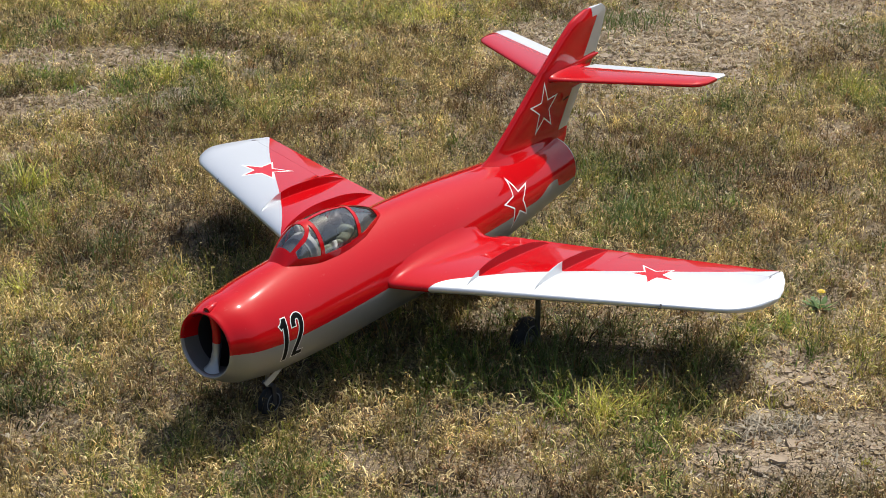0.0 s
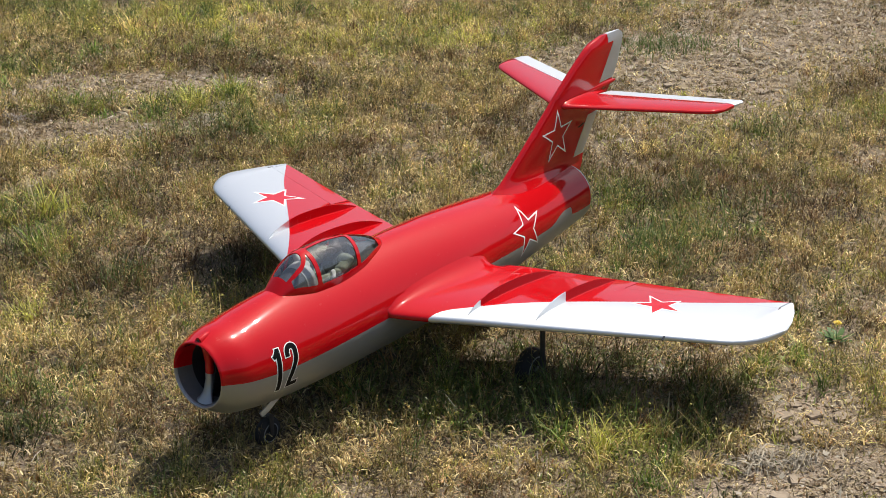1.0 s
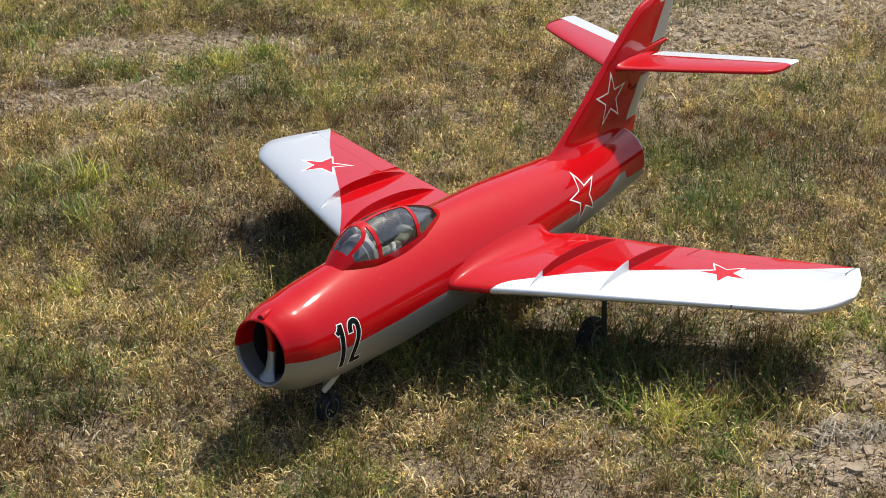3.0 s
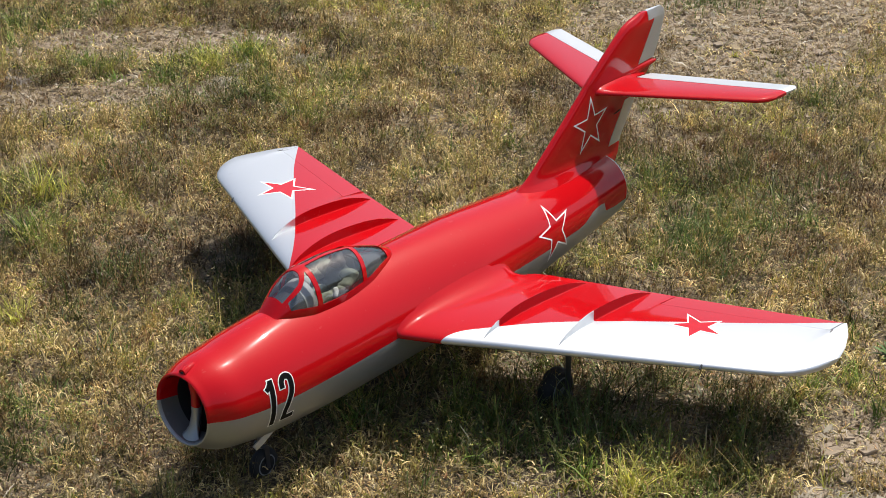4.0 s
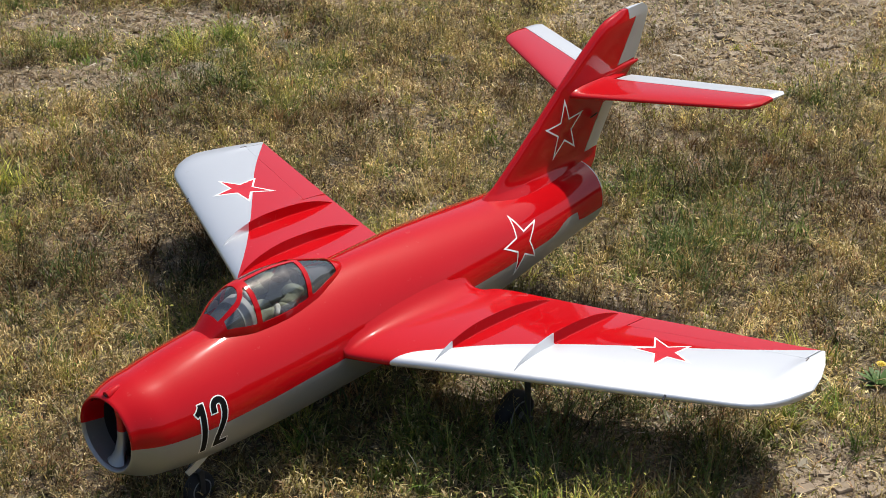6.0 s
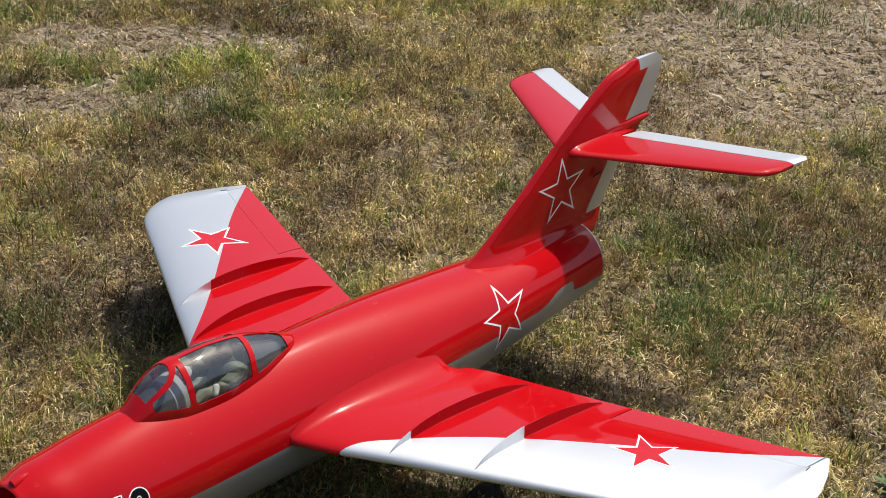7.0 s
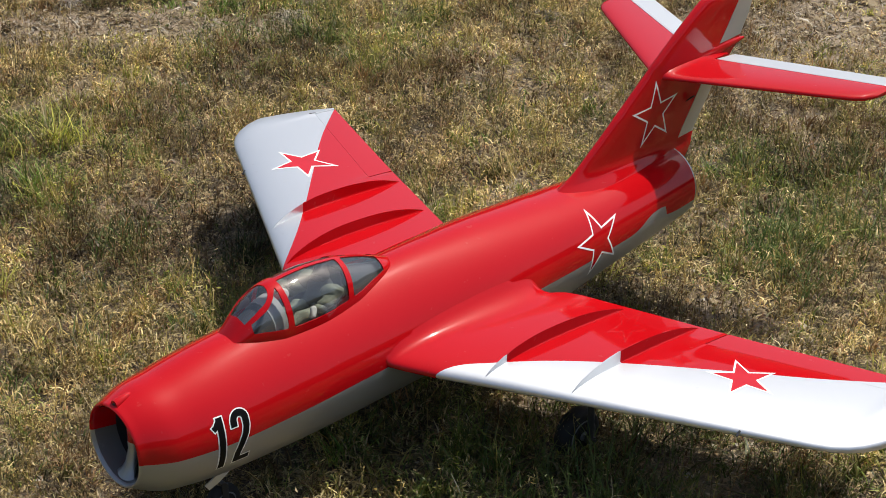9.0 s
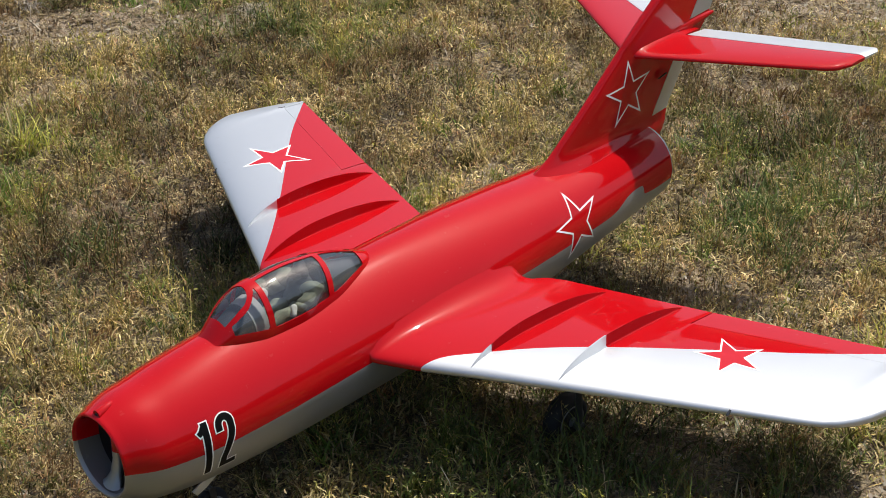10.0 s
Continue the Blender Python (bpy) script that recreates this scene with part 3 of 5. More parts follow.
def litter_layer(name, label, seed, count):
    """Dead leaves, chaff and broken straw on the earth."""
    rng = np.random.default_rng(seed)
    x, y = scatter(rng, count, lambda x, y: 0.05 + 0.95 * np.clip(bareness(x, y) * 1.3, 0, 1) * np.clip(2.8 * (0.6 * BLOT(x + 3, y + 5) + 0.4 * SPECK(x, y)) - 0.85, 0.06, 1))
    p = np.stack([x, y, ground_height(x, y) + rng.uniform(0.001, 0.006, count)], -1)
    colour = ramp((0.60, 0.48, 0.29), (0.20, 0.13, 0.07), rng.random(count) ** 1.5)
    pale = rng.random(count) < 0.16
    colour[pale] = ramp((0.74, 0.68, 0.54), (0.48, 0.42, 0.32), rng.random(int(pale.sum())))
    straw = rng.random(count) < 0.5
    size = np.where(straw, rng.uniform(0.012, 0.050, count), 0.005 + rng.gamma(2.0, 0.0032, count)) * (1 + 0.5 * np.clip((x + y - 2.0) / 1.5, 0, 1))
    slim = np.where(straw, rng.uniform(0.04, 0.09, count), rng.uniform(0.35, 0.8, count))
    co, quads, col = chips(rng, p, size, slim, colour, 0.65)
    me = mesh_of(name, co, quads, col)
    me.materials.append(M_GRASS)
    return tagged(new(name, me), label, "litter", kind="stuff")


RUST, RUST_FINE, CLUMP, TUSSOCK = Field(10, 0.33), Field(11, 0.07), Field(12, 0.042), Field(13, 0.016)
GILT, GILT_FINE, MIXED = Field(14, 0.36), Field(15, 0.08), Field(16, 0.030)
SPECK, BLOT = Field(17, 0.021), Field(18, 0.058)


def curl_layer(name, label, seed, count):
    """Dead, pale blades that curl over close to the ground."""
    rng = np.random.default_rng(seed)
    x, y = scatter(rng, count, lambda x, y: np.clip(0.25 + 0.9 * MIXED(x + 5, y - 2) ** 2 - 0.6 * bareness(x, y), 0.04, 1))
    lush, gold, rust = moods(x, y)
    colour = ramp((0.95, 0.80, 0.42), (0.44, 0.32, 0.12), rng.random(count))
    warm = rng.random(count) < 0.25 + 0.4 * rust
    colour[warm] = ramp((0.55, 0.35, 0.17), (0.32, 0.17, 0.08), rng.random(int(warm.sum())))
    green = rng.random(count) < 0.7 * lush
    colour[green] = ramp((0.36, 0.37, 0.10), (0.14, 0.20, 0.04), rng.random(int(green.sum())))
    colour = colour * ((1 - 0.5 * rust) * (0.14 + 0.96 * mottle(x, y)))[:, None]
    coarse = 1 + 0.12 * np.clip((x + y - 2.4) / 1.6, 0, 1)
    length = rng.uniform(0.009, 0.030, count) * coarse
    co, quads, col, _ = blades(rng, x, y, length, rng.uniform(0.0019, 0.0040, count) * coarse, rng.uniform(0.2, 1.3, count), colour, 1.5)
    co = co + np.repeat(np.stack([0 * x, 0 * x, rng.uniform(0.0, 0.025, count)], -1), 8, 0)
    me = mesh_of(name, co, quads, col)
    me.materials.append(M_GRASS)
    return tagged(new(name, me), label, "dead grass", kind="stuff")


def tussock_layer(name, label, seed, clumps, per):
    """Separate tussocks, each of one kind of grass with its own height, spread and tint."""
    rng = np.random.default_rng(seed)
    cx, cy = scatter(rng, clumps, lambda x, y: np.clip(1.02 - 1.05 * bareness(x, y), 0.03, 1) * upright(x, y))
    lush, gold, rust = moods(cx, cy)
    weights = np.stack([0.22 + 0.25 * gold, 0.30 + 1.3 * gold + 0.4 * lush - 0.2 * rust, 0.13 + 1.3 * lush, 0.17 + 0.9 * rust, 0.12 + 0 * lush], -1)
    weights = np.cumsum(weights / weights.sum(1, keepdims=True), 1)
    kind = (rng.random(clumps)[:, None] > weights).sum(1)
    dark = np.array([(0.46, 0.35, 0.12), (0.26, 0.28, 0.045), (0.070, 0.145, 0.020), (0.28, 0.140, 0.055), (0.13, 0.125, 0.055)])
    light = np.array([(0.80, 0.65, 0.29), (0.60, 0.56, 0.13), (0.24, 0.34, 0.06), (0.52, 0.33, 0.13), (0.30, 0.27, 0.13)])
    share = np.clip(rng.gamma(1.6, 0.65, clumps), 0.25, 3.5) * (1 + 0.5 * gold)
    many = np.maximum(5, (per * share / share.mean())).astype(int)
    of = np.repeat(np.arange(clumps), many)
    n = len(of)
    wide = (0.010 + 0.0125 * np.sqrt(share))[of]
    a, r = rng.uniform(0, 2 * np.pi, n), np.abs(rng.normal(0, 1, n))
    x, y = cx[of] + wide * r * np.cos(a), cy[of] + wide * r * np.sin(a)
    tall = (rng.uniform(0.022, 0.046, clumps) * (0.8 + 0.12 * share) * (1 + 0.75 * gold + 0.35 * lush) * (1 - 0.45 * bareness(cx, cy)))[of]
    length = np.minimum(tall * rng.uniform(0.45, 1.25, n), 0.13)
    lean = np.abs(rng.normal(0.20, 0.22, n)) + 0.22 * r
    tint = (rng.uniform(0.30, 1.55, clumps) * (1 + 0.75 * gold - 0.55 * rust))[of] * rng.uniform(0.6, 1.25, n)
    f = rng.random(n)[:, None]
    colour = (dark[kind[of]] * (1 - f) + light[kind[of]] * f) * tint[:, None]
    dead = rng.random(n) < 0.12
    colour[dead] = ramp((0.74, 0.62, 0.36), (0.45, 0.32, 0.15), rng.random(int(dead.sum())))
    co, quads, col, _ = blades(rng, x, y, length, rng.uniform(0.0018, 0.0042, n), lean, colour, 0.6)
    me = mesh_of(name, co, quads, col)
    me.materials.append(M_GRASS)
    return tagged(new(name, me), label, "grass", kind="stuff")


grass_layer("grass", "short sun-dried grass, straw yellow mixed with olive green", 21, 40000)
tussock_layer("grass_tussocks", "small grass tussocks, some green, some golden, some rust brown", 26, 4600, 20)
grass_layer("outer_grass", "sparse dry grass of the wider field", 22, 25000, True)
sprig_layer("weeds", "low curled weeds with pale seed heads", 23, 56000, 7)
curl_layer("dry_curls", "pale curled dead grass between the living tufts", 27, 128000)


def clod_layer(name, label, seed, count):
    """Crumbs and clods of dry earth on the bare places."""
    rng = np.random.default_rng(seed)
    x, y = scatter(rng, count, lambda x, y: np.clip(bareness(x, y) * 1.2 - 0.1, 0.02, 1))
    size = np.minimum(rng.gamma(1.3, 0.0016, count) + 0.0012, 0.011)
    p = np.stack([x, y, ground_height(x, y) + size * 0.25], -1)
    shape = np.array([(1, 0, 0), (0, 1, 0), (-1, 0, 0), (0, -1, 0), (0, 0, 0.5), (0, 0, -0.5)], float)
    turn = rng.uniform(0, 2 * np.pi, count)
    sx, sy = shape[None, :, 0] * rng.uniform(0.6, 1.3, (count, 6)), shape[None, :, 1] * rng.uniform(0.6, 1.3, (count, 6))
    c, s_ = np.cos(turn)[:, None], np.sin(turn)[:, None]
    co = np.stack([sx * c - sy * s_, sx * s_ + sy * c, shape[None, :, 2] * rng.uniform(0.6, 1.2, (count, 6))], -1) * size[:, None, None] + p[:, None]
    tris = np.array([(0, 1, 4), (1, 2, 4), (2, 3, 4), (3, 0, 4), (1, 0, 5), (2, 1, 5), (3, 2, 5), (0, 3, 5)])
    faces = (np.arange(count) * 6)[:, None, None] + tris[None]
    colour = ramp((0.38, 0.295, 0.20), (0.24, 0.175, 0.11), rng.random(count))
    me = mesh_of(name, co.reshape(-1, 3), faces.reshape(-1, 3), np.repeat(np.concatenate([colour, np.ones((count, 1))], 1), 6, 0))
    me.materials.append(M_CLOD)
    return tagged(new(name, me), label, "soil", kind="stuff")


def clod_material():
    n = Nodes("earth_clods")
    colour = n.add("Attribute")
    colour.attribute_name = "blade_colour"
    n.set(Base_Color=n.mix(n.math("MULTIPLY", n.noise(250, 3), 0.5), colour.outputs["Color"], (0.12, 0.09, 0.06, 1)), Roughness=0.95)
    return n.mat


M_CLOD = clod_material()
clod_layer("earth_clods", "crumbs and clods of dry pale earth", 25, 6000)
litter_layer("plant_litter", "dead leaves and broken straw lying on the earth", 24, 62000)


# ---- tufts, stalks and a flower that stand out ----
def tuft(x, y, seed, count, tall, spread, tone):
    rng = np.random.default_rng(seed)
    px_ = x + rng.normal(0, spread, count)
    py_ = y + rng.normal(0, spread, count)
    length = tall * rng.uniform(0.5, 1.1, count)
    lean = np.abs(rng.normal(0.35, 0.25, count))
    colour = ramp(tone, (0.24, 0.31, 0.09), rng.random(count)) * rng.uniform(0.7, 1.2, count)[:, None]
    return blades(rng, px_, py_, length, rng.uniform(0.0018, 0.0036, count), lean, colour, 0.6)


TUFTS = [(0.735, -0.368, 30, 0.09), (0.775, -0.405, 30, 0.095), (0.69, -0.43, 30, 0.09), (0.700, -0.380, 40, 0.085), (1.62, -0.10, 90, 0.09), (1.70, -0.16, 90, 0.09), (1.76, -0.07, 70, 0.085), (1.58, -0.22, 70, 0.085), (1.66, -0.05, 60, 0.08), (0.66, -0.34, 30, 0.075), (0.35, -0.30, 26, 0.085), (0.62, -0.20, 36, 0.09), (0.88, -0.40, 40, 0.10), (0.66, -0.47, 36, 0.09), (0.35, 0.57, 30, 0.08),
         (0.82, 1.40, 30, 0.09), (1.84, -0.16, 34, 0.10), (1.72, -0.05, 26, 0.08), (1.74, 0.83, 26, 0.08), (1.63, 1.22, 24, 0.08),
         (0.57, 0.86, 22, 0.08), (1.56, 1.62, 26, 0.08), (2.24, 1.02, 30, 0.055), (1.53, -0.16, 30, 0.09), (1.50, -0.27, 30, 0.09),
         (2.22, -0.17, 30, 0.10), (0.12, 0.50, 24, 0.08), (3.62, 0.96, 260, 0.075), (3.50, 1.05, 160, 0.07), (2.7, 2.6, 90, 0.09), (2.3, 2.9, 90, 0.09)]
tufts, quads_, tones, base = [], [], [], 0
for k, (x, y, count, tall) in enumerate(TUFTS):
    co, quads, col, _ = tuft(x, y, 100 + k, count, tall, 0.024 + 0.0003 * count, (0.085, 0.17, 0.035) if k % 3 else (0.13, 0.20, 0.055))
    tufts.append(co)
    quads_.append(quads + base)
    tones.append(col)
    base += len(co)
tuft_mesh = mesh_of("taller_grass", np.concatenate(tufts), np.concatenate(quads_), np.concatenate(tones))
tuft_mesh.materials.append(M_GRASS)
tagged(new("taller_grass", tuft_mesh), "tufts of longer green grass blades in the dry field", "grass", kind="stuff")


def stalk(x, y, turn, length, rise):
    """A single long dry stalk leaning over the grass."""
    z = float(ground_height(np.array([x]), np.array([y]))[0])
    pts = [Vector((math.cos(turn) * length * t, math.sin(turn) * length * t, 0.004 + rise * t ** 0.6 + 0.004 * math.sin(9 * t))) for t in (0, 0.2, 0.4, 0.6, 0.8, 1.0)]
    rings = []
    for i, p in enumerate(pts):
        r = 0.0011 * (1 - 0.1 * i)
        across = Vector((-math.sin(turn), math.cos(turn), 0))
        rings.append([p + across * r * math.cos(a) + Vector((0, 0, r * math.sin(a))) for a in (0.5, 2.1, 3.7, 5.3)])
    ob = part("dry_stalk", loft(rings), M_STALK)
    ob.location = (x, y, z)
    return tagged(ob, "long pale dry grass stalk lying over the grass", "stalk", "dry stalks")


def dead_tuft(x, y, seed, reach, tone):
    """A flattened, bleached tuft of dead grass lying on bare earth."""
    r = random.Random(seed)
    z = float(ground_height(np.array([x]), np.array([y]))[0])
    bm = bmesh.new()
    for k in range(70):
        a = r.uniform(0, 2 * math.pi)
        d, e = Vector((math.cos(a), math.sin(a), 0)), Vector((-math.sin(a), math.cos(a), 0))
        root = Vector((r.gauss(0, 0.25), r.gauss(0, 0.25), 0)) * reach
        long, wide, bow, rise = reach * r.uniform(0.35, 1.1), r.uniform(0.0010, 0.0026), r.uniform(-0.4, 0.4), r.uniform(0.006, 0.028)
        rows = []
        for i in range(5):
            t = i / 4
            c = root + d * long * t + e * long * bow * t * t + Vector((0, 0, 0.003 + rise * math.sin(math.pi * min(1, t * 1.1)) ** 0.8))
            w = wide * (1 - 0.75 * t)
            rows.append((bm.verts.new(c - e * w), bm.verts.new(c + Vector((0, 0, 0.0008))), bm.verts.new(c + e * w)))
        for p, q in zip(rows, rows[1:]):
            bm.faces.new((p[0], p[1], q[1], q[0]))
            bm.faces.new((p[1], p[2], q[2], q[1]))
    ob = part("dead_tuft", bm, tone)
    ob.location = (x, y, z)
    return tagged(ob, "flattened bleached tuft of dead grass on bare earth", "dead grass", "dead tufts")


M_STRAW_PALE = plain("bleached_straw", (0.60, 0.52, 0.38), 0.7, vary=0.6, scale=150.0)
M_STRAW_GREY = plain("greyed_straw", (0.42, 0.36, 0.29), 0.75, vary=0.6, scale=150.0)
for k, (x, y, reach) in enumerate(((0.74, -0.91, 0.085), (0.80, -0.97, 0.06), (1.32, 2.15, 0.06), (1.72, 1.66, 0.07), (1.86, 1.72, 0.05), (2.28, 1.18, 0.045), (2.05, 1.62, 0.05))):
    dead_tuft(x, y, 300 + k, reach, M_STRAW_GREY if k % 3 == 2 else M_STRAW_PALE)

M_STALK = plain("dry_stalk", (0.52, 0.42, 0.22), 0.6)
rng = np.random.default_rng(77)
for x, y in ((1.69, 1.16), (1.54, 0.99), (0.42, -0.30), (0.86, -0.40), (0.60, -0.55), (1.35, -0.78), (0.5, 1.2), (1.1, 1.5), (2.0, 0.1), (0.3, 0.75), (1.5, 0.75),
             (0.2, 0.35), (2.1, 1.6), (1.2, -0.5), (0.75, 0.95)):
    stalk(x, y, rng.uniform(0, 6.28), rng.uniform(0.08, 0.20), rng.uniform(0.02, 0.07))


def mud_plate(x, y, seed, r):
    """A flat, cracked-off plate of dried mud, its rim a little curled."""
    g = random.Random(seed)
    z = float(ground_height(np.array([x]), np.array([y]))[0])
    sides, thick, turn = g.choice((5, 6, 6, 7)), 0.0045 + 0.10 * r, g.uniform(0, 6.28)
    outline = []
    for k in range(sides):
        a = turn + 2 * math.pi * (k + g.uniform(-0.28, 0.28)) / sides
        q = r * g.uniform(0.75, 1.15)
        outline.append((q * math.cos(a), q * math.sin(a) * 0.85))
    lean = (g.uniform(-0.10, 0.10), g.uniform(-0.10, 0.10))

    def level(k, up):
        return [(u * k, v * k, up + lean[0] * u + lean[1] * v) for u, v in outline]

    ob = part("mud_plate", loft([level(0.94, -0.004), level(1.0, thick * 0.6), level(0.94, thick), level(0.55, thick * 0.86)]), M_MUD, smooth=False)
    ob.location = (x, y, z)
    return tagged(ob, "cracked flat plate of pale dried mud on bare earth", "mud plate", "mud plates")


M_MUD = plain("dried_mud", (0.36, 0.285, 0.200), 0.95, vary=0.35, scale=90.0, bump=0.5)
packing = random.Random(91)
for cx, cy, count, reach in ((0.955, -0.905, 9, 0.085), (3.05, 0.62, 10, 0.22), (0.70, -1.02, 7, 0.13), (2.02, 2.16, 6, 0.20)):
    laid = []
    for k in range(count * 30):
        r = packing.uniform(0.014, 0.034)
        x, y = cx + packing.uniform(-reach, reach), cy + packing.uniform(-reach, reach)
        if len(laid) < count and all(math.hypot(x - u, y - v) > (r + q) * 0.98 for u, v, q in laid):
            laid.append((x, y, r))
            mud_plate(x, y, 500 + 40 * count + k, r)


def dandelion(x, y):
    z = float(ground_height(np.array([x]), np.array([y]))[0])
    flower = new("dandelion")
    flower.location = (x, y, z)
    part("stem", rod((0, 0, 0), (0.004, 0.003, 0.070), 0.0014, 0.0011, 8), M_LEAF, flower)
    bm = bmesh.new()
    for ring, (count, reach, up) in enumerate(((16, 0.0160, 0.071), (12, 0.0115, 0.0745), (8, 0.0070, 0.077))):
        for k in range(count):
            a = 2 * math.pi * (k + 0.5 * ring) / count
            d, e = Vector((math.cos(a), math.sin(a), 0)), Vector((-math.sin(a), math.cos(a), 0))
            c = Vector((0.004, 0.003, up))
            quad = [c + d * 0.001, c + d * reach * 0.7 + e * 0.0021 + Vector((0, 0, 0.001)), c + d * reach + Vector((0, 0, 0.0002)), c + d * reach * 0.7 - e * 0.0021 + Vector((0, 0, 0.001))]
            bm.faces.new([bm.verts.new(p) for p in quad])
    part("petals", bm, M_PETAL, flower, "bright yellow ray petals", smooth=False)
    r = random.Random(5)
    for k in range(22):
        a = 2 * math.pi * k / 9 + r.uniform(-0.2, 0.2)
        d, e = Vector((math.cos(a), math.sin(a), 0)), Vector((-math.sin(a), math.cos(a), 0))
        reach, rise = r.uniform(0.030, 0.064), r.uniform(0.016, 0.046)
        rings = []
        for t in (0.0, 0.25, 0.5, 0.75, 1.0):
            w = 0.0090 * math.sin(math.pi * (0.12 + 0.85 * t)) * (0.8 + 0.3 * (round(t * 4) % 2))
            c = d * reach * t + Vector((0, 0, 0.004 + rise * t * (1.25 - 0.35 * t)))
            rings.append([c - e * w, c + Vector((0, 0, -0.0015)), c + e * w, c + Vector((0, 0, -0.0008))])
        part("leaf", loft(rings), M_LEAF, flower)
    return tagged(flower, "yellow dandelion in bloom with toothed green leaves", "flower")


M_LEAF = plain("leaf_green", (0.10, 0.185, 0.04), 0.5)
M_PETAL = plain("petal_yellow", (0.80, 0.58, 0.02), 0.5)
dandelion(1.405, -0.765).scale = (0.78, 0.78, 0.74)


# ---- the model jet ----
jet = new("model_jet")
tagged(jet, "glossy red and silver swept-wing model jet standing on grass", "model aircraft")

# Fuselage: station, half width, half height, height of the axis.
NOSE = 0.018
STATIONS = [(NOSE, 0.0715, 0.0750, 0.2345), (0.04, 0.0830, 0.0855, 0.2310), (0.068, 0.0935, 0.0945, 0.2275), (0.105, 0.0992, 0.0995, 0.2250), (0.15, 0.1048, 0.1048, 0.2240),
            (0.20, 0.1082, 0.1082, 0.2236), (0.35, 0.1130, 0.1130, 0.2240), (0.55, 0.1150, 0.1150, 0.2285), (0.75, 0.1165, 0.1165, 0.2345),
            (0.95, 0.1090, 0.1090, 0.2385), (1.10, 0.0960, 0.0960, 0.2435), (1.25, 0.0850, 0.0850, 0.2520), (1.36, 0.0770, 0.0770, 0.2600)]
TAIL = 1.36


def body_size(x):
    return [spline([(s[0], s[k]) for s in STATIONS], x) for k in (1, 2, 3)]


def crown(x):
    """How much the fuselage's back is raised over a round section."""
    return spline([(NOSE, 0.0), (0.08, 0.002), (0.15, 0.0065), (0.22, 0.0115), (0.30, 0.015), (0.45, 0.017), (0.58, 0.017), (0.75, 0.010), (1.0, 0.0)], x)


def skin(x, angle, proud=0.0):
    """A point on the fuselage. angle: radians up from level on the jet's left flank (-y)."""
    w, h, zc = body_size(x)
    up = math.sin(angle)
    return Vector((x, -(w + proud) * math.cos(angle), zc + (h + proud) * up + crown(x) * max(0.0, up) ** 6))


def back_height(x, y):
    """Height of the fuselage's back at a distance y from the middle."""
    w, h, zc = body_size(x)
    up = math.sqrt(max(0.0, 1 - (y / w) ** 2))
    return zc + h * up + crown(x) * up**6


# Canopy: half width and crown height along the fuselage.
CAN0, CAN1 = 0.235, 0.592


def canopy_width(x):
    return spline([(CAN0, 0.022), (0.28, 0.041), (0.33, 0.052), (0.40, 0.055), (0.48, 0.0490), (0.53, 0.0375), (0.56, 0.0285), (0.578, 0.0205), (0.587, 0.0125), (CAN1, 0.003)], x)


def canopy_top(x):
    return spline([(CAN0, 0.343), (0.2605, 0.371), (0.29, 0.396), (0.33, 0.410), (0.39, 0.413), (0.46, 0.406), (0.53, 0.387), (CAN1, 0.3610)], x)


def canopy_point(x, a, proud=0.0):
    """a: 0 at the left sill, pi at the right one."""
    w, top = canopy_width(x), canopy_top(x)
    sill = back_height(x, w) - 0.004
    return Vector((x, -(w + proud) * math.cos(a), sill + (max(top - sill, 0.001) + proud) * math.sin(a) ** 0.92))


def build_fuselage():
    n = 192
    xs = sorted({round(NOSE + (TAIL - NOSE) * (i / 150), 5) for i in range(151)} | {round(NOSE + (TAIL - NOSE) * (i / 450), 5) for i in range(70, 193)})
    rings = [[skin(x, 2 * math.pi * i / n) for i in range(n)] for x in xs]
    bm = bmesh.new()
    rows = [[bm.verts.new(p) for p in r] for r in rings]
    for a, b in zip(rows, rows[1:]):
        for i in range(n):
            j = (i + 1) % n
            c = (a[i].co + a[j].co + b[j].co + b[i].co) / 4
            inside = CAN0 + 0.014 < c.x < CAN1 - 0.010 and abs(c.y) < canopy_width(c.x) - 0.0035 and c.z > 0.3
            if not inside:
                bm.faces.new((a[i], a[j], b[j], b[i]))
    # rolled lip of the intake and the duct behind it
    lip = [(-0.0035, 0.990), (-0.0062, 0.973), (-0.0075, 0.950), (-0.0072, 0.926), (-0.0050, 0.905), (-0.0010, 0.890)]
    w, h, zc = body_size(NOSE)
    last = rows[0]
    for x, k in lip:
        ring = [bm.verts.new((NOSE + x, -w * k * math.cos(2 * math.pi * i / n), zc + h * k * math.sin(2 * math.pi * i / n))) for i in range(n)]
        for i in range(n):
            j = (i + 1) % n
            bm.faces.new((last[i], last[j], ring[j], ring[i]))
        last = ring
    return part("fuselage", bm, M_FUSELAGE, jet, "glossy red upper body over a silver belly toned down for shade")


fuselage = build_fuselage()


w, h, zc = body_size(NOSE)
part("intake_lip", loft([[(NOSE + x, -w * k * math.cos(2 * math.pi * i / 96), zc + h * k * math.sin(2 * math.pi * i / 96)) for i in range(96)]
                         for x, k in ((-0.0010, 0.890), (0.004, 0.880), (0.012, 0.868), (0.024, 0.846), (0.036, 0.815))], caps=False), M_LIP, fuselage,
     "inner lip of the intake, shaded silver below red")
part("intake_duct", loft([[(NOSE + x, -w * k * math.cos(2 * math.pi * i / 64), zc + h * k * math.sin(2 * math.pi * i / 64)) for i in range(64)]
                          for x, k in ((0.0358, 0.818), (0.07, 0.78), (0.12, 0.72), (0.20, 0.62), (0.202, 0.02))], caps=False), M_DARK, fuselage,
     "black depth of the air intake")
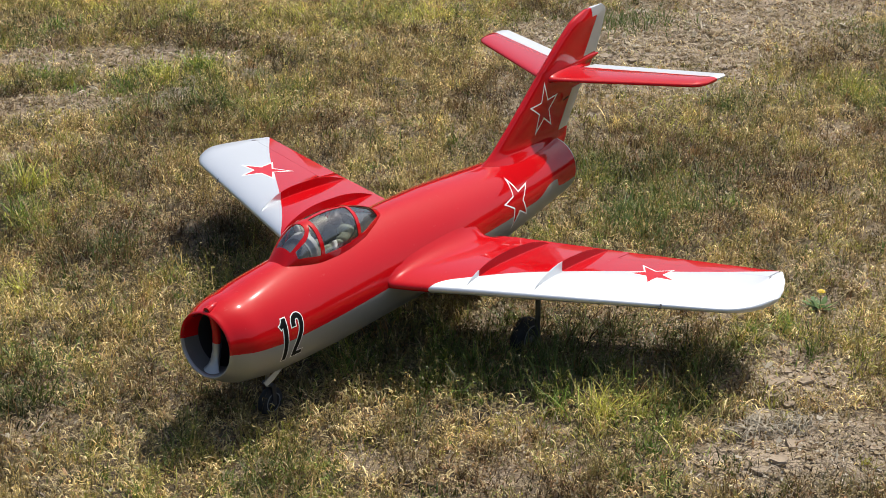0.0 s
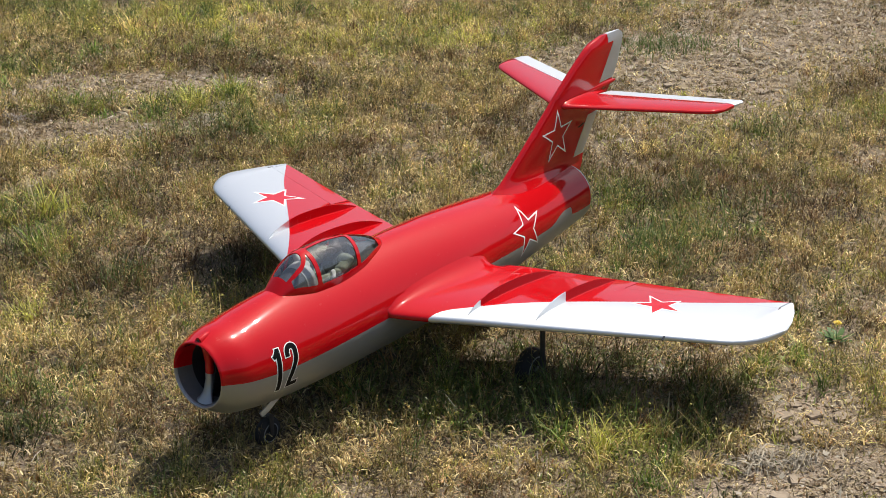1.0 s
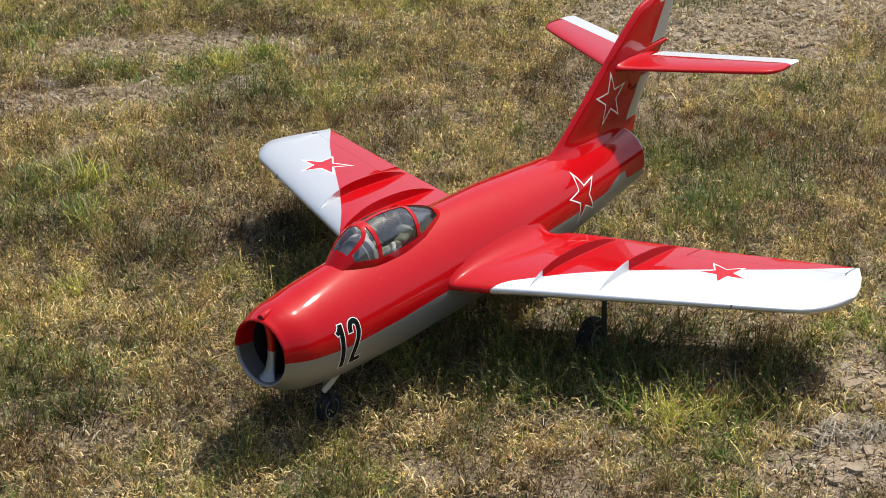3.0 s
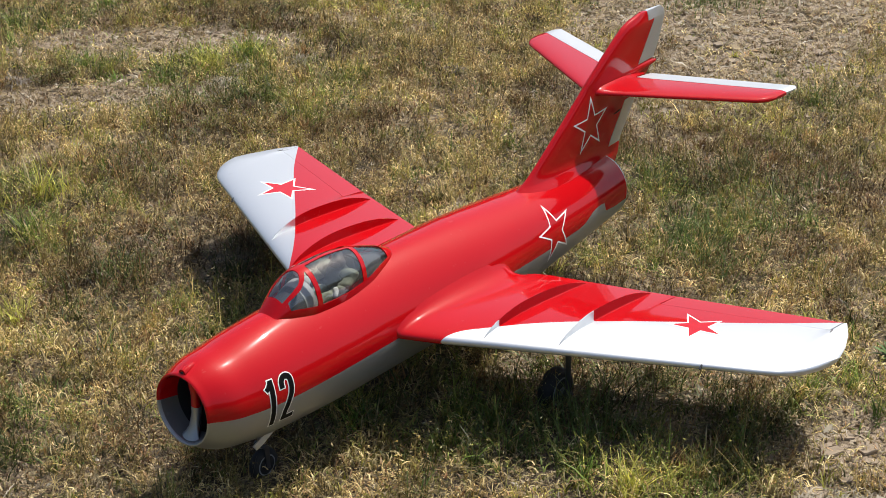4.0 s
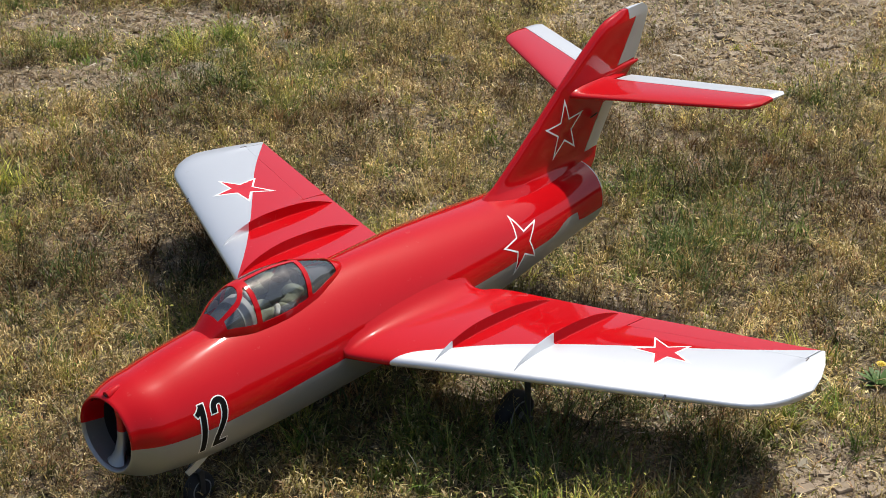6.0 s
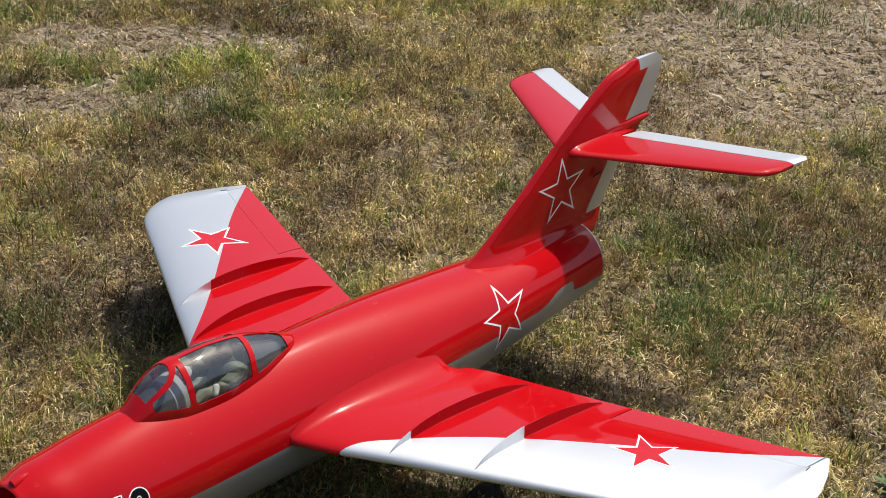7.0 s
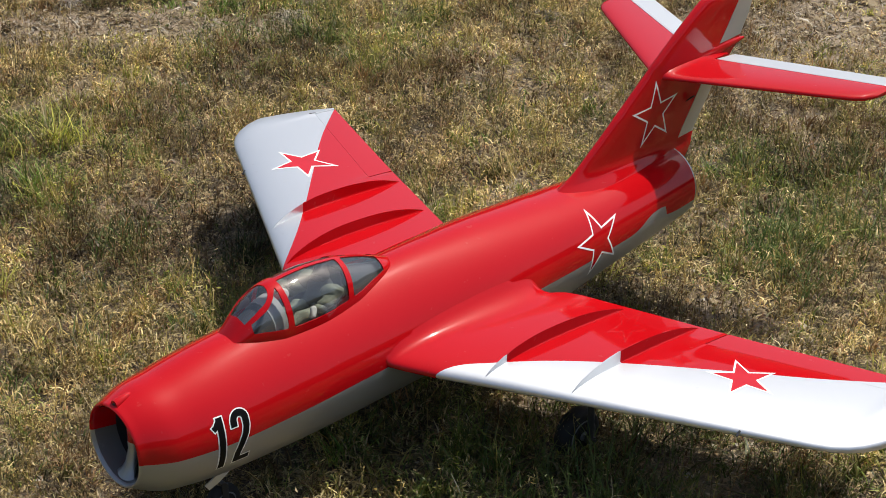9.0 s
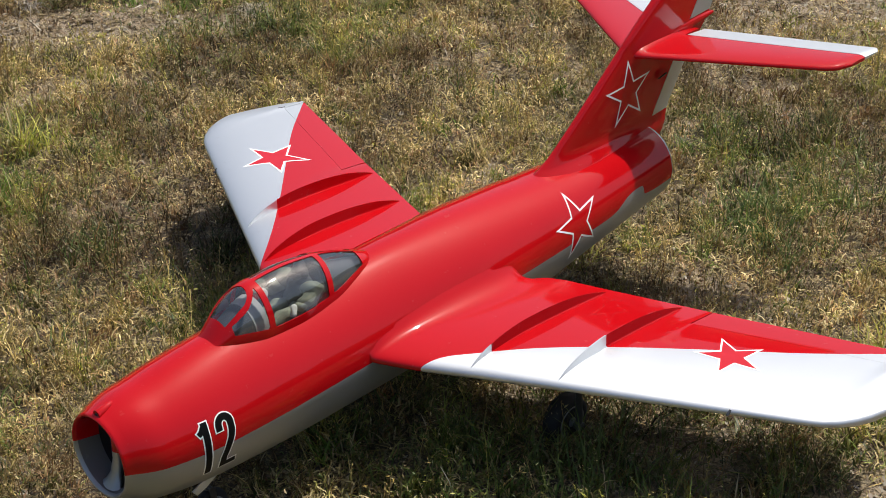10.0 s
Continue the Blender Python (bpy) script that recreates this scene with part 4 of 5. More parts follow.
# vertical splitter in the intake, a tapered blade
splitter_rings = []
for z, x0, thick in ((0.174, 0.001, 0.34), (0.182, 0.007, 0.22), (0.195, 0.014, 0.14), (0.22, 0.020, 0.11), (0.26, 0.020, 0.11), (0.29, 0.013, 0.12), (0.303, 0.006, 0.15)):
    pts = section(NOSE + x0, NOSE + x0 + 0.022, thick, 0.0, 1.0, 8)
    splitter_rings.append([(px_, 0.16 * half_, z - 0.006) for px_, half_ in pts])
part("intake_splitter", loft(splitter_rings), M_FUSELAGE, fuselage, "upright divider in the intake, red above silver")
part("splitter_web", thin_plate([(0.053, 0, 0.170), (0.063, 0, 0.234), (0.053, 0, 0.298), (0.20, 0, 0.264), (0.20, 0, 0.204)], (0, 1, 0), 0.003), M_DARK, fuselage)
# small gun-camera fairing on the intake's upper lip
bump_rings = []
for i in range(11):
    t = i / 10
    r = 0.0080 * (1 - t ** 2.2) ** 0.55 + 0.0006
    bump_rings.append([(NOSE - 0.001 + 0.032 * t, r * math.cos(2 * math.pi * k / 16), 0.3085 + 0.0095 * t + r * math.sin(2 * math.pi * k / 16)) for k in range(16)])
camera_fairing = part("camera_fairing", loft(bump_rings), M_RED, fuselage, "small red fairing on the intake's upper lip")
part("camera_hole", revolve([(NOSE - 0.0022, 0.0036), (NOSE - 0.0008, 0.0042)], "x", (0, 0, 0.3090), 16), M_DARK, camera_fairing, "dark round opening")
# jet pipe
w, h, zc = body_size(TAIL)
prof = [(TAIL - 0.002, 1.0), (TAIL + 0.004, 0.99), (TAIL + 0.005, 0.93), (TAIL - 0.005, 0.90), (TAIL - 0.12, 0.80)]
part("jet_pipe", loft([[(x, -w * k * math.cos(2 * math.pi * i / 64), zc + h * k * math.sin(2 * math.pi * i / 64)) for i in range(64)]
                       for x, k in prof], caps=False), M_ALLOY, fuselage, "bare metal ring of the jet pipe")
part("pipe_back", revolve([(TAIL - 0.122, 0.058), (TAIL - 0.118, 0.058)], "x", (0, 0, zc), 40), M_DARK, fuselage)

# ---- wings ----
LE = [(0.06, 0.475), (0.11, 0.486), (0.147, 0.502), (0.19, 0.523), (0.27, 0.570), (0.745, 0.831), (0.770, 0.847), (0.790, 0.866), (0.805, 0.887), (0.817, 0.912), (0.825, 0.940), (0.830, 0.970)]
TE = [(0.06, 0.845), (0.105, 0.852), (0.125, 0.870), (0.15, 0.898), (0.18, 0.914), (0.241, 0.935), (0.45, 1.009), (0.771, 1.130), (0.797, 1.085), (0.817, 1.035), (0.830, 0.985)]
HINGE0, HINGE1 = 0.440, 0.765


def lin(points, x):
    for (a, va), (b, vb) in zip(points, points[1:]):
        if x <= b:
            return va + (vb - va) * (x - a) / (b - a)
    return points[-1][1]


def wing_edge(points, y):
    return lin(points, y)


def wing_height(y):
    return 0.2370 - 0.006 * (y - 0.15) / 0.65


def wing_thick(y):
    body = 0.041 + (0.028 - 0.041) * min(1.0, max(0.0, (y - 0.2) / 0.55))
    return body * math.sqrt(max(0.02, 1 - max(0.0, (y - 0.775) / 0.0560) ** 2))


def root_fillet(y, u):
    """Extra height where the wing's upper side flows in a hollow curve up into the fuselage's side."""
    if y > 0.24:
        return 0.0
    x = wing_edge(LE, y) + (wing_edge(TE, y) - wing_edge(LE, y)) * u
    r, _, zc = body_size(x)
    top = wing_height(y) + airfoil_half(y, u)
    d = top - zc
    curve = 0.009 + 0.066 * u**1.1 * (1 - u) ** 0.45 / 0.40
    foot = math.sqrt(max(0.0, (r + curve) ** 2 - (d + curve) ** 2))
    meet = foot * r / (r + curve)
    if y >= foot:
        return 0.0
    if y >= meet:
        return curve - math.sqrt(max(0.0, curve**2 - (foot - y) ** 2))
    return max(0.0, zc + math.sqrt(max(0.0, r * r - y * y)) - 0.003 - top)


def hinge(y):
    return 0.940 + (y - 0.44) * (1.070 - 0.940) / 0.325


def airfoil_half(y, u):
    t = wing_thick(y)
    return 5 * t * (0.2969 * math.sqrt(max(u, 0.0)) - 0.1260 * u - 0.3516 * u**2 + 0.2843 * u**3 - 0.1015 * u**4) + 0.0006


def wing_half(y, u):
    return airfoil_half(y, u) + root_fillet(y, max(u, 0.0))


def wing_ring(side, y, u0, u1, n=52):
    le, te = wing_edge(LE, y), wing_edge(TE, y)
    us = [u0 + (u1 - u0) * (1 - math.cos(math.pi * i / n)) / 2 for i in range(n + 1)]
    upper = [(le + (te - le) * u, wing_half(y, u)) for u in us]
    lower = [(le + (te - le) * u, -airfoil_half(y, u)) for u in reversed(us)]
    return [(x, side * y, wing_height(y) + h) for x, h in upper + lower]


def wing_top(side, x, y, proud=0.0):
    le, te = wing_edge(LE, y), wing_edge(TE, y)
    u = min(1.0, max(0.0, (x - le) / (te - le)))
    return Vector((x, side * y, wing_height(y) + wing_half(y, u) + proud))


def build_wing(side):
    ys = [0.06, 0.075, 0.085] + [0.09 + 0.005 * i for i in range(26)] + list(np.linspace(0.225, HINGE0 - 0.0004, 14))
    rings = [wing_ring(side, y, 0, 1) for y in ys]
    for y in np.linspace(HINGE0, HINGE1, 16):
        le, te = wing_edge(LE, y), wing_edge(TE, y)
        rings.append(wing_ring(side, y, 0, (hinge(y) - le) / (te - le)))
    for y in [HINGE1 + 0.0004, 0.771, 0.777, 0.784, 0.790, 0.7975, 0.805, 0.811, 0.817, 0.821, 0.825, 0.8275, 0.8295]:
        rings.append(wing_ring(side, y, 0, 1))
    wing = part("wing", loft(rings), M_WING, jet, "swept red wing with a silver leading edge and tip")
    rings = []
    for y in np.linspace(HINGE0 + 0.0018, HINGE1 - 0.0018, 16):
        le, te = wing_edge(LE, y), wing_edge(TE, y)
        rings.append(wing_ring(side, y, (hinge(y) + 0.0006 - le) / (te - le), 1, 10))
    part("aileron", loft(rings), M_WING, wing, "hinged aileron, red running out to silver")
    for y, x1 in ((0.262, 0.928), (0.392, 0.980)):
        edge0 = wing_edge(LE, y)
        top, low = [], []
        steps = 26
        for i in range(steps + 1):
            t = i / steps
            x = edge0 + 0.012 + (x1 - edge0 - 0.012) * t
            foot = wing_top(side, max(x, edge0), y)
            rise = 0.0240 * math.sin(math.pi / 2 * min(1, t / 0.42)) ** 0.75 * (1 - max(0, (t - 0.45) / 0.55) ** 2.6)
            low.append(Vector((x, side * y, foot.z - 0.004)))
            top.append(Vector((x, side * y, foot.z + rise + 0.0006)))
        bm = bmesh.new()
        cols = []
        for a, b in zip(low, top):
            cols.append([[bm.verts.new(a + Vector((0, s * 0.0009, 0))), bm.verts.new(b + Vector((0, s * 0.0007, 0)))] for s in (-1, 1)])
        for p, q in zip(cols, cols[1:]):
            bm.faces.new((p[0][0], q[0][0], q[0][1], p[0][1]))
            bm.faces.new((p[1][0], p[1][1], q[1][1], q[1][0]))
            bm.faces.new((p[0][1], q[0][1], q[1][1], p[1][1]))
        # bead of filler along the foot, on both sides
        for s in (-1, 1):
            rings = []
            for i in range(6, steps):
                foot = wing_top(side, low[i].x, y)
                r = 0.0017 * min(1, (i - 5) / 4)
                rings.append([bm.verts.new(foot + Vector((0, s * 0.0008 + r * math.cos(a), 0.0002 + r * math.sin(a)))) for a in (k * math.pi / 3 for k in range(6))])
            for p, q in zip(rings, rings[1:]):
                for k in range(6):
                    bm.faces.new((p[k], p[k - 1], q[k - 1], q[k]))
        part("wing_fence", bm, M_WING, wing)
    return wing


wings = [build_wing(-1), build_wing(1)]

for side, wing in zip((-1, 1), wings):
    y = 0.642
    x0 = wing_edge(LE, y)
    part("tie_down_pin", rod((x0 + 0.004, side * y, wing_height(y) + 0.004), (x0 - 0.004, side * y, wing_height(y) - 0.003), 0.0024), M_STEEL, wing)
    # painted shade of the gap where the aileron ends at the wing tip
    for a, b in (((1.058, 0.771), (1.074, 0.768)),):
        p, q = wing_top(side, *a, 0.0006), wing_top(side, *b, 0.0006)
        part("slot_shade", thin_plate([p, q, q + Vector((0.0, -side * 0.0016, 0)), p + Vector((0.0, -side * 0.0016, 0))], (0, 0, 1), 0.0008), M_GROOVE, wing)


# ---- tail ----


def fin_le(z):
    return spline([(0.28, 0.975), (0.335, 1.020), (0.36, 1.062), (0.40, 1.117), (0.62, 1.404), (0.640, 1.440), (0.652, 1.490)], z)


def fin_te(z):
    return lin([(0.28, 1.40), (0.318, 1.428), (0.356, 1.434), (0.45, 1.495), (0.515, 1.556), (0.56, 1.580), (0.625, 1.603), (0.640, 1.600), (0.652, 1.580)], z)


def fin_hinge(z):
    return 1.378 + (z - 0.349) * 0.600 if z < 0.629 else 1.516


def fin_ring(z, u0, u1, n=14):
    le, te = fin_le(z), fin_te(z)
    t = 0.026 * min(1.0, math.sqrt(max(0.03, (0.655 - z) / 0.03))) + 0.050 * min(1.0, max(0.0, (0.380 - z) / 0.050)) ** 3.0
    return [(x, h, z) for x, h in section(le, te, t, u0, u1, n)]


RUDDERS = ((0.3515, 0.452), (0.5280, 0.6520))


def build_fin():
    zs = [0.29, 0.31, 0.325, 0.335, 0.342, 0.349, 0.3510]
    rings = [fin_ring(z, 0, 1) for z in zs]
    for z0, z1, after in ((0.3514, 0.4530, [0.4534, 0.47, 0.49, 0.51, 0.5265]), (0.5270, 0.6515, [])):
        for z in sorted(list(np.linspace(z0, z1, 12)) + ([0.6285, 0.6295] if z1 > 0.6 else [])):
            le, te = fin_le(z), fin_te(z)
            rings.append(fin_ring(z, 0, (fin_hinge(z) - le) / (te - le)))
        rings += [fin_ring(z, 0, 1) for z in after]
    fin = part("tail_fin", loft(rings), M_RED, jet, "tall swept red tail fin")
    for z0, z1 in RUDDERS:
        rings = []
        for z in sorted(list(np.linspace(z0, z1, 12)) + ([0.6285, 0.6295] if z1 > 0.6 else [])):
            le, te = fin_le(z), fin_te(z)
            rings.append(fin_ring(z, (fin_hinge(z) + 0.002 - le) / (te - le), 1, 8))
        part("rudder", loft(rings), M_SILVER, fin, "silver rudder section")
    return fin


fin = build_fin()


def stab_le(y):
    return lin([(0.0, 1.296), (0.318, 1.496), (0.335, 1.515), (0.346, 1.548)], y)


def stab_te(y):
    return lin([(0.0, 1.498), (0.335, 1.655), (0.346, 1.640)], y)


def stab_hinge(y):
    return 1.446 + (y - 0.018) * 0.452


def stab_ring(side, y, u0, u1, n=14):
    le, te = stab_le(y), stab_te(y)
    t = 0.016 * math.sqrt(max(0.05, 1 - max(0.0, (y - 0.325) / 0.022) ** 2)) + 0.02 * math.exp(-max(0, y - 0.008) / 0.008)
    return [(x, side * y, 0.505 + h) for x, h in section(le, te, t, u0, u1, n)]


for side in (-1, 1):
    ys = [0.0, 0.006, 0.012, 0.018, 0.026] + list(np.linspace(0.04, 0.32, 12)) + [0.328, 0.335, 0.340, 0.3455]
    rings = []
    for y in ys:
        u1 = 1.0 if y < 0.024 else (stab_hinge(y) - stab_le(y)) / (stab_te(y) - stab_le(y))
        rings.append(stab_ring(side, y, 0, u1))
    stab = part("tailplane", loft(rings), M_RED, jet, "swept red half of the tailplane")
    rings = []
    for y in [0.029] + list(np.linspace(0.04, 0.32, 12)) + [0.328, 0.335, 0.340, 0.3455]:
        rings.append(stab_ring(side, y, (stab_hinge(y) + 0.002 - stab_le(y)) / (stab_te(y) - stab_le(y)), 1, 8))
    part("elevator", loft(rings), M_SILVER, stab, "white-silver elevator")
# fairing where fin and tailplane cross
bullet = []
for i in range(17):
    t = i / 16
    r = 0.0155 * math.sin(math.pi * (0.04 + 0.93 * t)) ** 0.7
    x = 1.30 + 0.275 * t
    bullet.append([(x, 0.75 * r * math.cos(2 * math.pi * k / 20), 0.511 + 0.006 * t + r * math.sin(2 * math.pi * k / 20)) for k in range(20)])
part("tail_fairing", loft(bullet), M_RED, fin)


for x, z in ((1.398, 0.4385),):
    part("control_horn", thin_plate([(x - 0.012, -0.0125, z - 0.006), (x + 0.006, -0.0125, z - 0.004), (x + 0.010, -0.0175, z + 0.002), (x + 0.002, -0.0190, z + 0.004)],
                                    (0, 0.3, 1), 0.0025), M_BLACK, fin, "small black control horn")


# ---- canopy ----
def canopy_zone(x, a):
    """Which piece of the canopy a place belongs to: frame, or a pane."""
    p = canopy_point(x, a)
    y = abs(p.y)
    left = p.y < 0
    h = math.sin(a)
    if h < spline([(0.25, 0.42), (0.30, 0.24), (0.36, 0.17), (0.46, 0.20), (0.53, 0.30), (0.57, 0.42)], x):
        return "frame"
    if x < 0.328:
        pane = spline([(0.262, 0.0200), (0.280, 0.0240), (0.297, 0.0245), (0.308, 0.0205), (0.3150, 0.0110), (0.3170, 0.0)], x)
        if 0.2600 < x < 0.3170 and y < pane:
            return "windscreen"
        if x < 0.2680 or y < spline([(0.262, 0.0245), (0.280, 0.0300), (0.297, 0.0315), (0.310, 0.0285), (0.320, 0.0220), (0.328, 0.0130)], x):
            return "frame"
        return "left_quarter" if left else "right_quarter"
    if x < 0.3395:
        return "frame"
    if y < 0.0038 and x < 0.47:
        return "frame"
    slant = 0.009 * (1 - h)
    if x < 0.4655 - slant:
        return "left_hood" if left else "right_hood"
    if x < 0.4770 - slant:
        return "frame"
    if x > 0.5575 or y < 0.0024:
        return "frame"
    return "left_rear" if left else "right_rear"


def build_canopy():
    canopy = new("canopy")
    canopy.parent = jet
    nx, na = 360, 176
    xs = [CAN0 + (CAN1 - CAN0) * i / nx for i in range(nx + 1)]
    angles = [math.pi * k / na for k in range(na + 1)]
    cells = {}
    for i in range(nx):
        for k in range(na):
            cells.setdefault(canopy_zone((xs[i] + xs[i + 1]) / 2, (angles[k] + angles[k + 1]) / 2), []).append((i, k))
    frame_cells = set(cells["frame"])
    # even out the steps where panes meet the frame
    solid = np.zeros((nx, na), bool)
    for i, k in frame_cells:
        solid[i, k] = True
    along = np.zeros((nx + 1, na + 1))  # an edge from (i, k) to (i + 1, k) parts pane from frame
    along[:-1, 1:-1] = solid[:, 1:] != solid[:, :-1]
    across = np.zeros((nx + 1, na + 1))  # an edge from (i, k) to (i, k + 1) does
    across[1:-1, :-1] = solid[1:, :] != solid[:-1, :]
    gx, ga = np.meshgrid(np.array(xs), np.array(angles), indexing="ij")
    links = along + np.roll(along, 1, 0) + across + np.roll(across, 1, 1)
    for _ in range(14):
        for g in (gx, ga):
            near = along * np.roll(g, -1, 0) + np.roll(along, 1, 0) * np.roll(g, 1, 0) + across * np.roll(g, -1, 1) + np.roll(across, 1, 1) * np.roll(g, 1, 1)
            g += 0.5 * np.where(links > 0, near / np.maximum(links, 1) - g, 0)
    for _ in range(6):
        for g in (gx, ga):
            even = g.copy()
            even[1:-1, 1:-1] = (g[2:, 1:-1] + g[:-2, 1:-1] + g[1:-1, 2:] + g[1:-1, :-2]) / 4
            g += 0.5 * np.where(links > 0, 0, even - g)
    inner = [[canopy_point(gx[i, k], ga[i, k]) for k in range(na + 1)] for i in range(nx + 1)]
    outer = [[canopy_point(gx[i, k], ga[i, k], 0.0016) for k in range(na + 1)] for i in range(nx + 1)]
    for zone in ["frame"] + sorted(z for z in cells if z != "frame"):
        bm = bmesh.new()
        seen = {}

        def vert(layer, i, k):
            key = (layer, i, k)
            if key not in seen:
                seen[key] = bm.verts.new((inner, outer)[layer][i][k])
            return seen[key]

        for i, k in cells[zone]:
            loop = [(i, k), (i + 1, k), (i + 1, k + 1), (i, k + 1)]
            if zone == "frame":
                bm.faces.new([vert(1, *c) for c in loop])
                for (di, dk), (c, d) in (((0, -1), (0, 1)), ((1, 0), (1, 2)), ((0, 1), (2, 3)), ((-1, 0), (3, 0))):
                    if (i + di, k + dk) not in frame_cells:
                        bm.faces.new([vert(1, *loop[c]), vert(1, *loop[d]), vert(0, *loop[d]), vert(0, *loop[c])])
            else:
                bm.faces.new([vert(0, *c) for c in loop])
        if zone == "frame":
            part("canopy_frame", bm, M_RED, canopy, "red painted canopy frame")
        else:
            part("pane", bm, M_GLASS, canopy, "clear canopy glazing").visible_shadow = False
    return canopy


canopy = build_canopy()

# cockpit tub
tub = []
for x in np.linspace(CAN0 + 0.012, CAN1 - 0.012, 24):
    w = max(0.002, canopy_width(x) - 0.003)
    top = back_height(x, w) - 0.001
    deep = top - 0.055 * min(1.0, (x - CAN0) / 0.04, (CAN1 - x) / 0.06)
    tub.append([(x, -w, top), (x, -w * 0.92, deep), (x, w * 0.92, deep), (x, w, top)])
part("cockpit_tub", loft(tub, closed=False, caps=False), M_COCKPIT, jet, "dark grey cockpit interior")


def hump(x0, x1, w0, w1, z0, z1):
    """A shallow arched shell across the cockpit."""
    rings = []
    for k in range(13):
        a = math.pi * k / 12
        c, u = math.cos(a), math.sin(a)
        rings.append([(x0, w0 * c, 0.334 + z0 * u), (x1, w1 * c, 0.334 + z1 * u), (x1 + 0.001, (w1 - 0.004) * c, 0.332 + (z1 - 0.004) * u),
                      (x0 + 0.001, (w0 - 0.004) * c, 0.332 + (z0 - 0.004) * u)])
    return loft(rings)


part("glare_shield", hump(0.250, 0.3085, 0.022, 0.0415, 0.016, 0.0425), M_SLATE, jet, "dark slate glare shield behind the windscreen")
part("instrument_cowl", hump(0.3090, 0.334, 0.0420, 0.046, 0.0435, 0.051), M_COWL, jet, "light grey instrument cowl")
part("head_fairing", hump(0.478, 0.578, 0.0455, 0.0195, 0.050, 0.0245), M_SLATE, jet, "dark shelf behind the pilot")


# ---- emblems and number ----
def star_outline(r, turn, inner=0.382):
    pts = []
    for k in range(10):
        a = turn + math.pi * k / 5
        q = r if k % 2 == 0 else r * inner
        pts.append((q * math.cos(a), q * math.sin(a)))
    return pts


def decal(name, polygon, place, material, parent, label="", holes=None, step=0.006):
    """A thin film that follows a surface: polygon in film coordinates, place(u, v) gives the point in space."""
    bm = bmesh.new()
    if holes is None:
        verts = [bm.verts.new((u, v, 0)) for u, v in polygon]
        bm.faces.new(verts)
    else:
        a = [bm.verts.new((u, v, 0)) for u, v in polygon]
        b = [bm.verts.new((u, v, 0)) for u, v in holes]
        for i in range(len(a)):
            j = (i + 1) % len(a)
            bm.faces.new((a[i], a[j], b[j], b[i]))
    bmesh.ops.triangulate(bm, faces=bm.faces)
    for _ in range(6):
        long = [e for e in bm.edges if e.calc_length() > step]
        if not long:
            break
        bmesh.ops.subdivide_edges(bm, edges=long, cuts=1)
        bmesh.ops.triangulate(bm, faces=bm.faces)
    for v in bm.verts:
        v.co = place(v.co.x, v.co.y)
    return part(name, bm, material, parent, label)


def star_emblem(r, turn, place, parent, rim=0.17, fill=None):
    outer = star_outline(r, turn)
    inner = star_outline(r * (1 - rim), turn)
    border = decal("star_border", outer, lambda u, v: place(u, v, 0.0005), M_WHITE, parent, "white outline of a five-pointed star", inner)
    decal("star", inner, lambda u, v: place(u, v, 0.0006), fill or M_STAR_RED, parent, "red five-pointed star")
    return border


star_emblem(0.0645, radians(50), lambda u, v, p: wing_top(-1, 0.8935 + u, 0.5592 - v, p), wings[0])
star_emblem(0.0760, radians(95), lambda u, v, p: wing_top(1, 0.876 + u, 0.572 + v, p), wings[1])


def fin_side(side, x, z, proud):
    le, te = fin_le(z), fin_te(z)
    u = min(1.0, max(0.0, (x - le) / (te - le)))
    t = 0.026 + 0.050 * min(1.0, max(0.0, (0.380 - z) / 0.050)) ** 3.0
    h = 5 * t * (0.2969 * math.sqrt(u) - 0.1260 * u - 0.3516 * u**2 + 0.2843 * u**3 - 0.1015 * u**4) + 0.0006
    return Vector((x, side * (h + proud), z))


def on_flank(side, x, s, proud):
    w, h, zc = body_size(x)
    p = skin(x, s / h, proud)
    return Vector((p.x, -side * p.y, p.z))


for side in (-1, 1):
    star_emblem(0.0725, radians(94), lambda u, v, p, side=side: fin_side(side, 1.2912 + u, 0.4324 + v, p), fin, 0.17, M_RED)
    star_emblem(0.0705, radians(97), lambda u, v, p, side=side: on_flank(side, 1.0492 + u, 0.0290 + v, p), fuselage, 0.165, M_RED)


def stroke(points, width):
    """A ribbon of even width along a line of points, as a closed outline."""
    left, right = [], []
    for i, p in enumerate(points):
        a = Vector(points[max(0, i - 1)])
        b = Vector(points[min(len(points) - 1, i + 1)])
        d = (b - a).normalized()
        nrm = Vector((-d.y, d.x))
        left.append(tuple(Vector(p) + nrm * width / 2))
        right.append(tuple(Vector(p) - nrm * width / 2))
    return left, right


def ribbon(name, points, width, place, material, parent, label=""):
    fine = [points[0]]
    for a, b in zip(points, points[1:]):
        steps = max(1, math.ceil((Vector(b) - Vector(a)).length / 0.004))
        fine += [tuple(Vector(a).lerp(Vector(b), (k + 1) / steps)) for k in range(steps)]
    points = fine
    left, right = stroke(points, width)
    bm = bmesh.new()
    a = [bm.verts.new((*p, 0)) for p in left]
    b = [bm.verts.new((*p, 0)) for p in right]
    for i in range(len(a) - 1):
        bm.faces.new((a[i], a[i + 1], b[i + 1], b[i]))
    for v in bm.verts:
        v.co = place(v.co.x, v.co.y)
    return part(name, bm, material, parent, label)


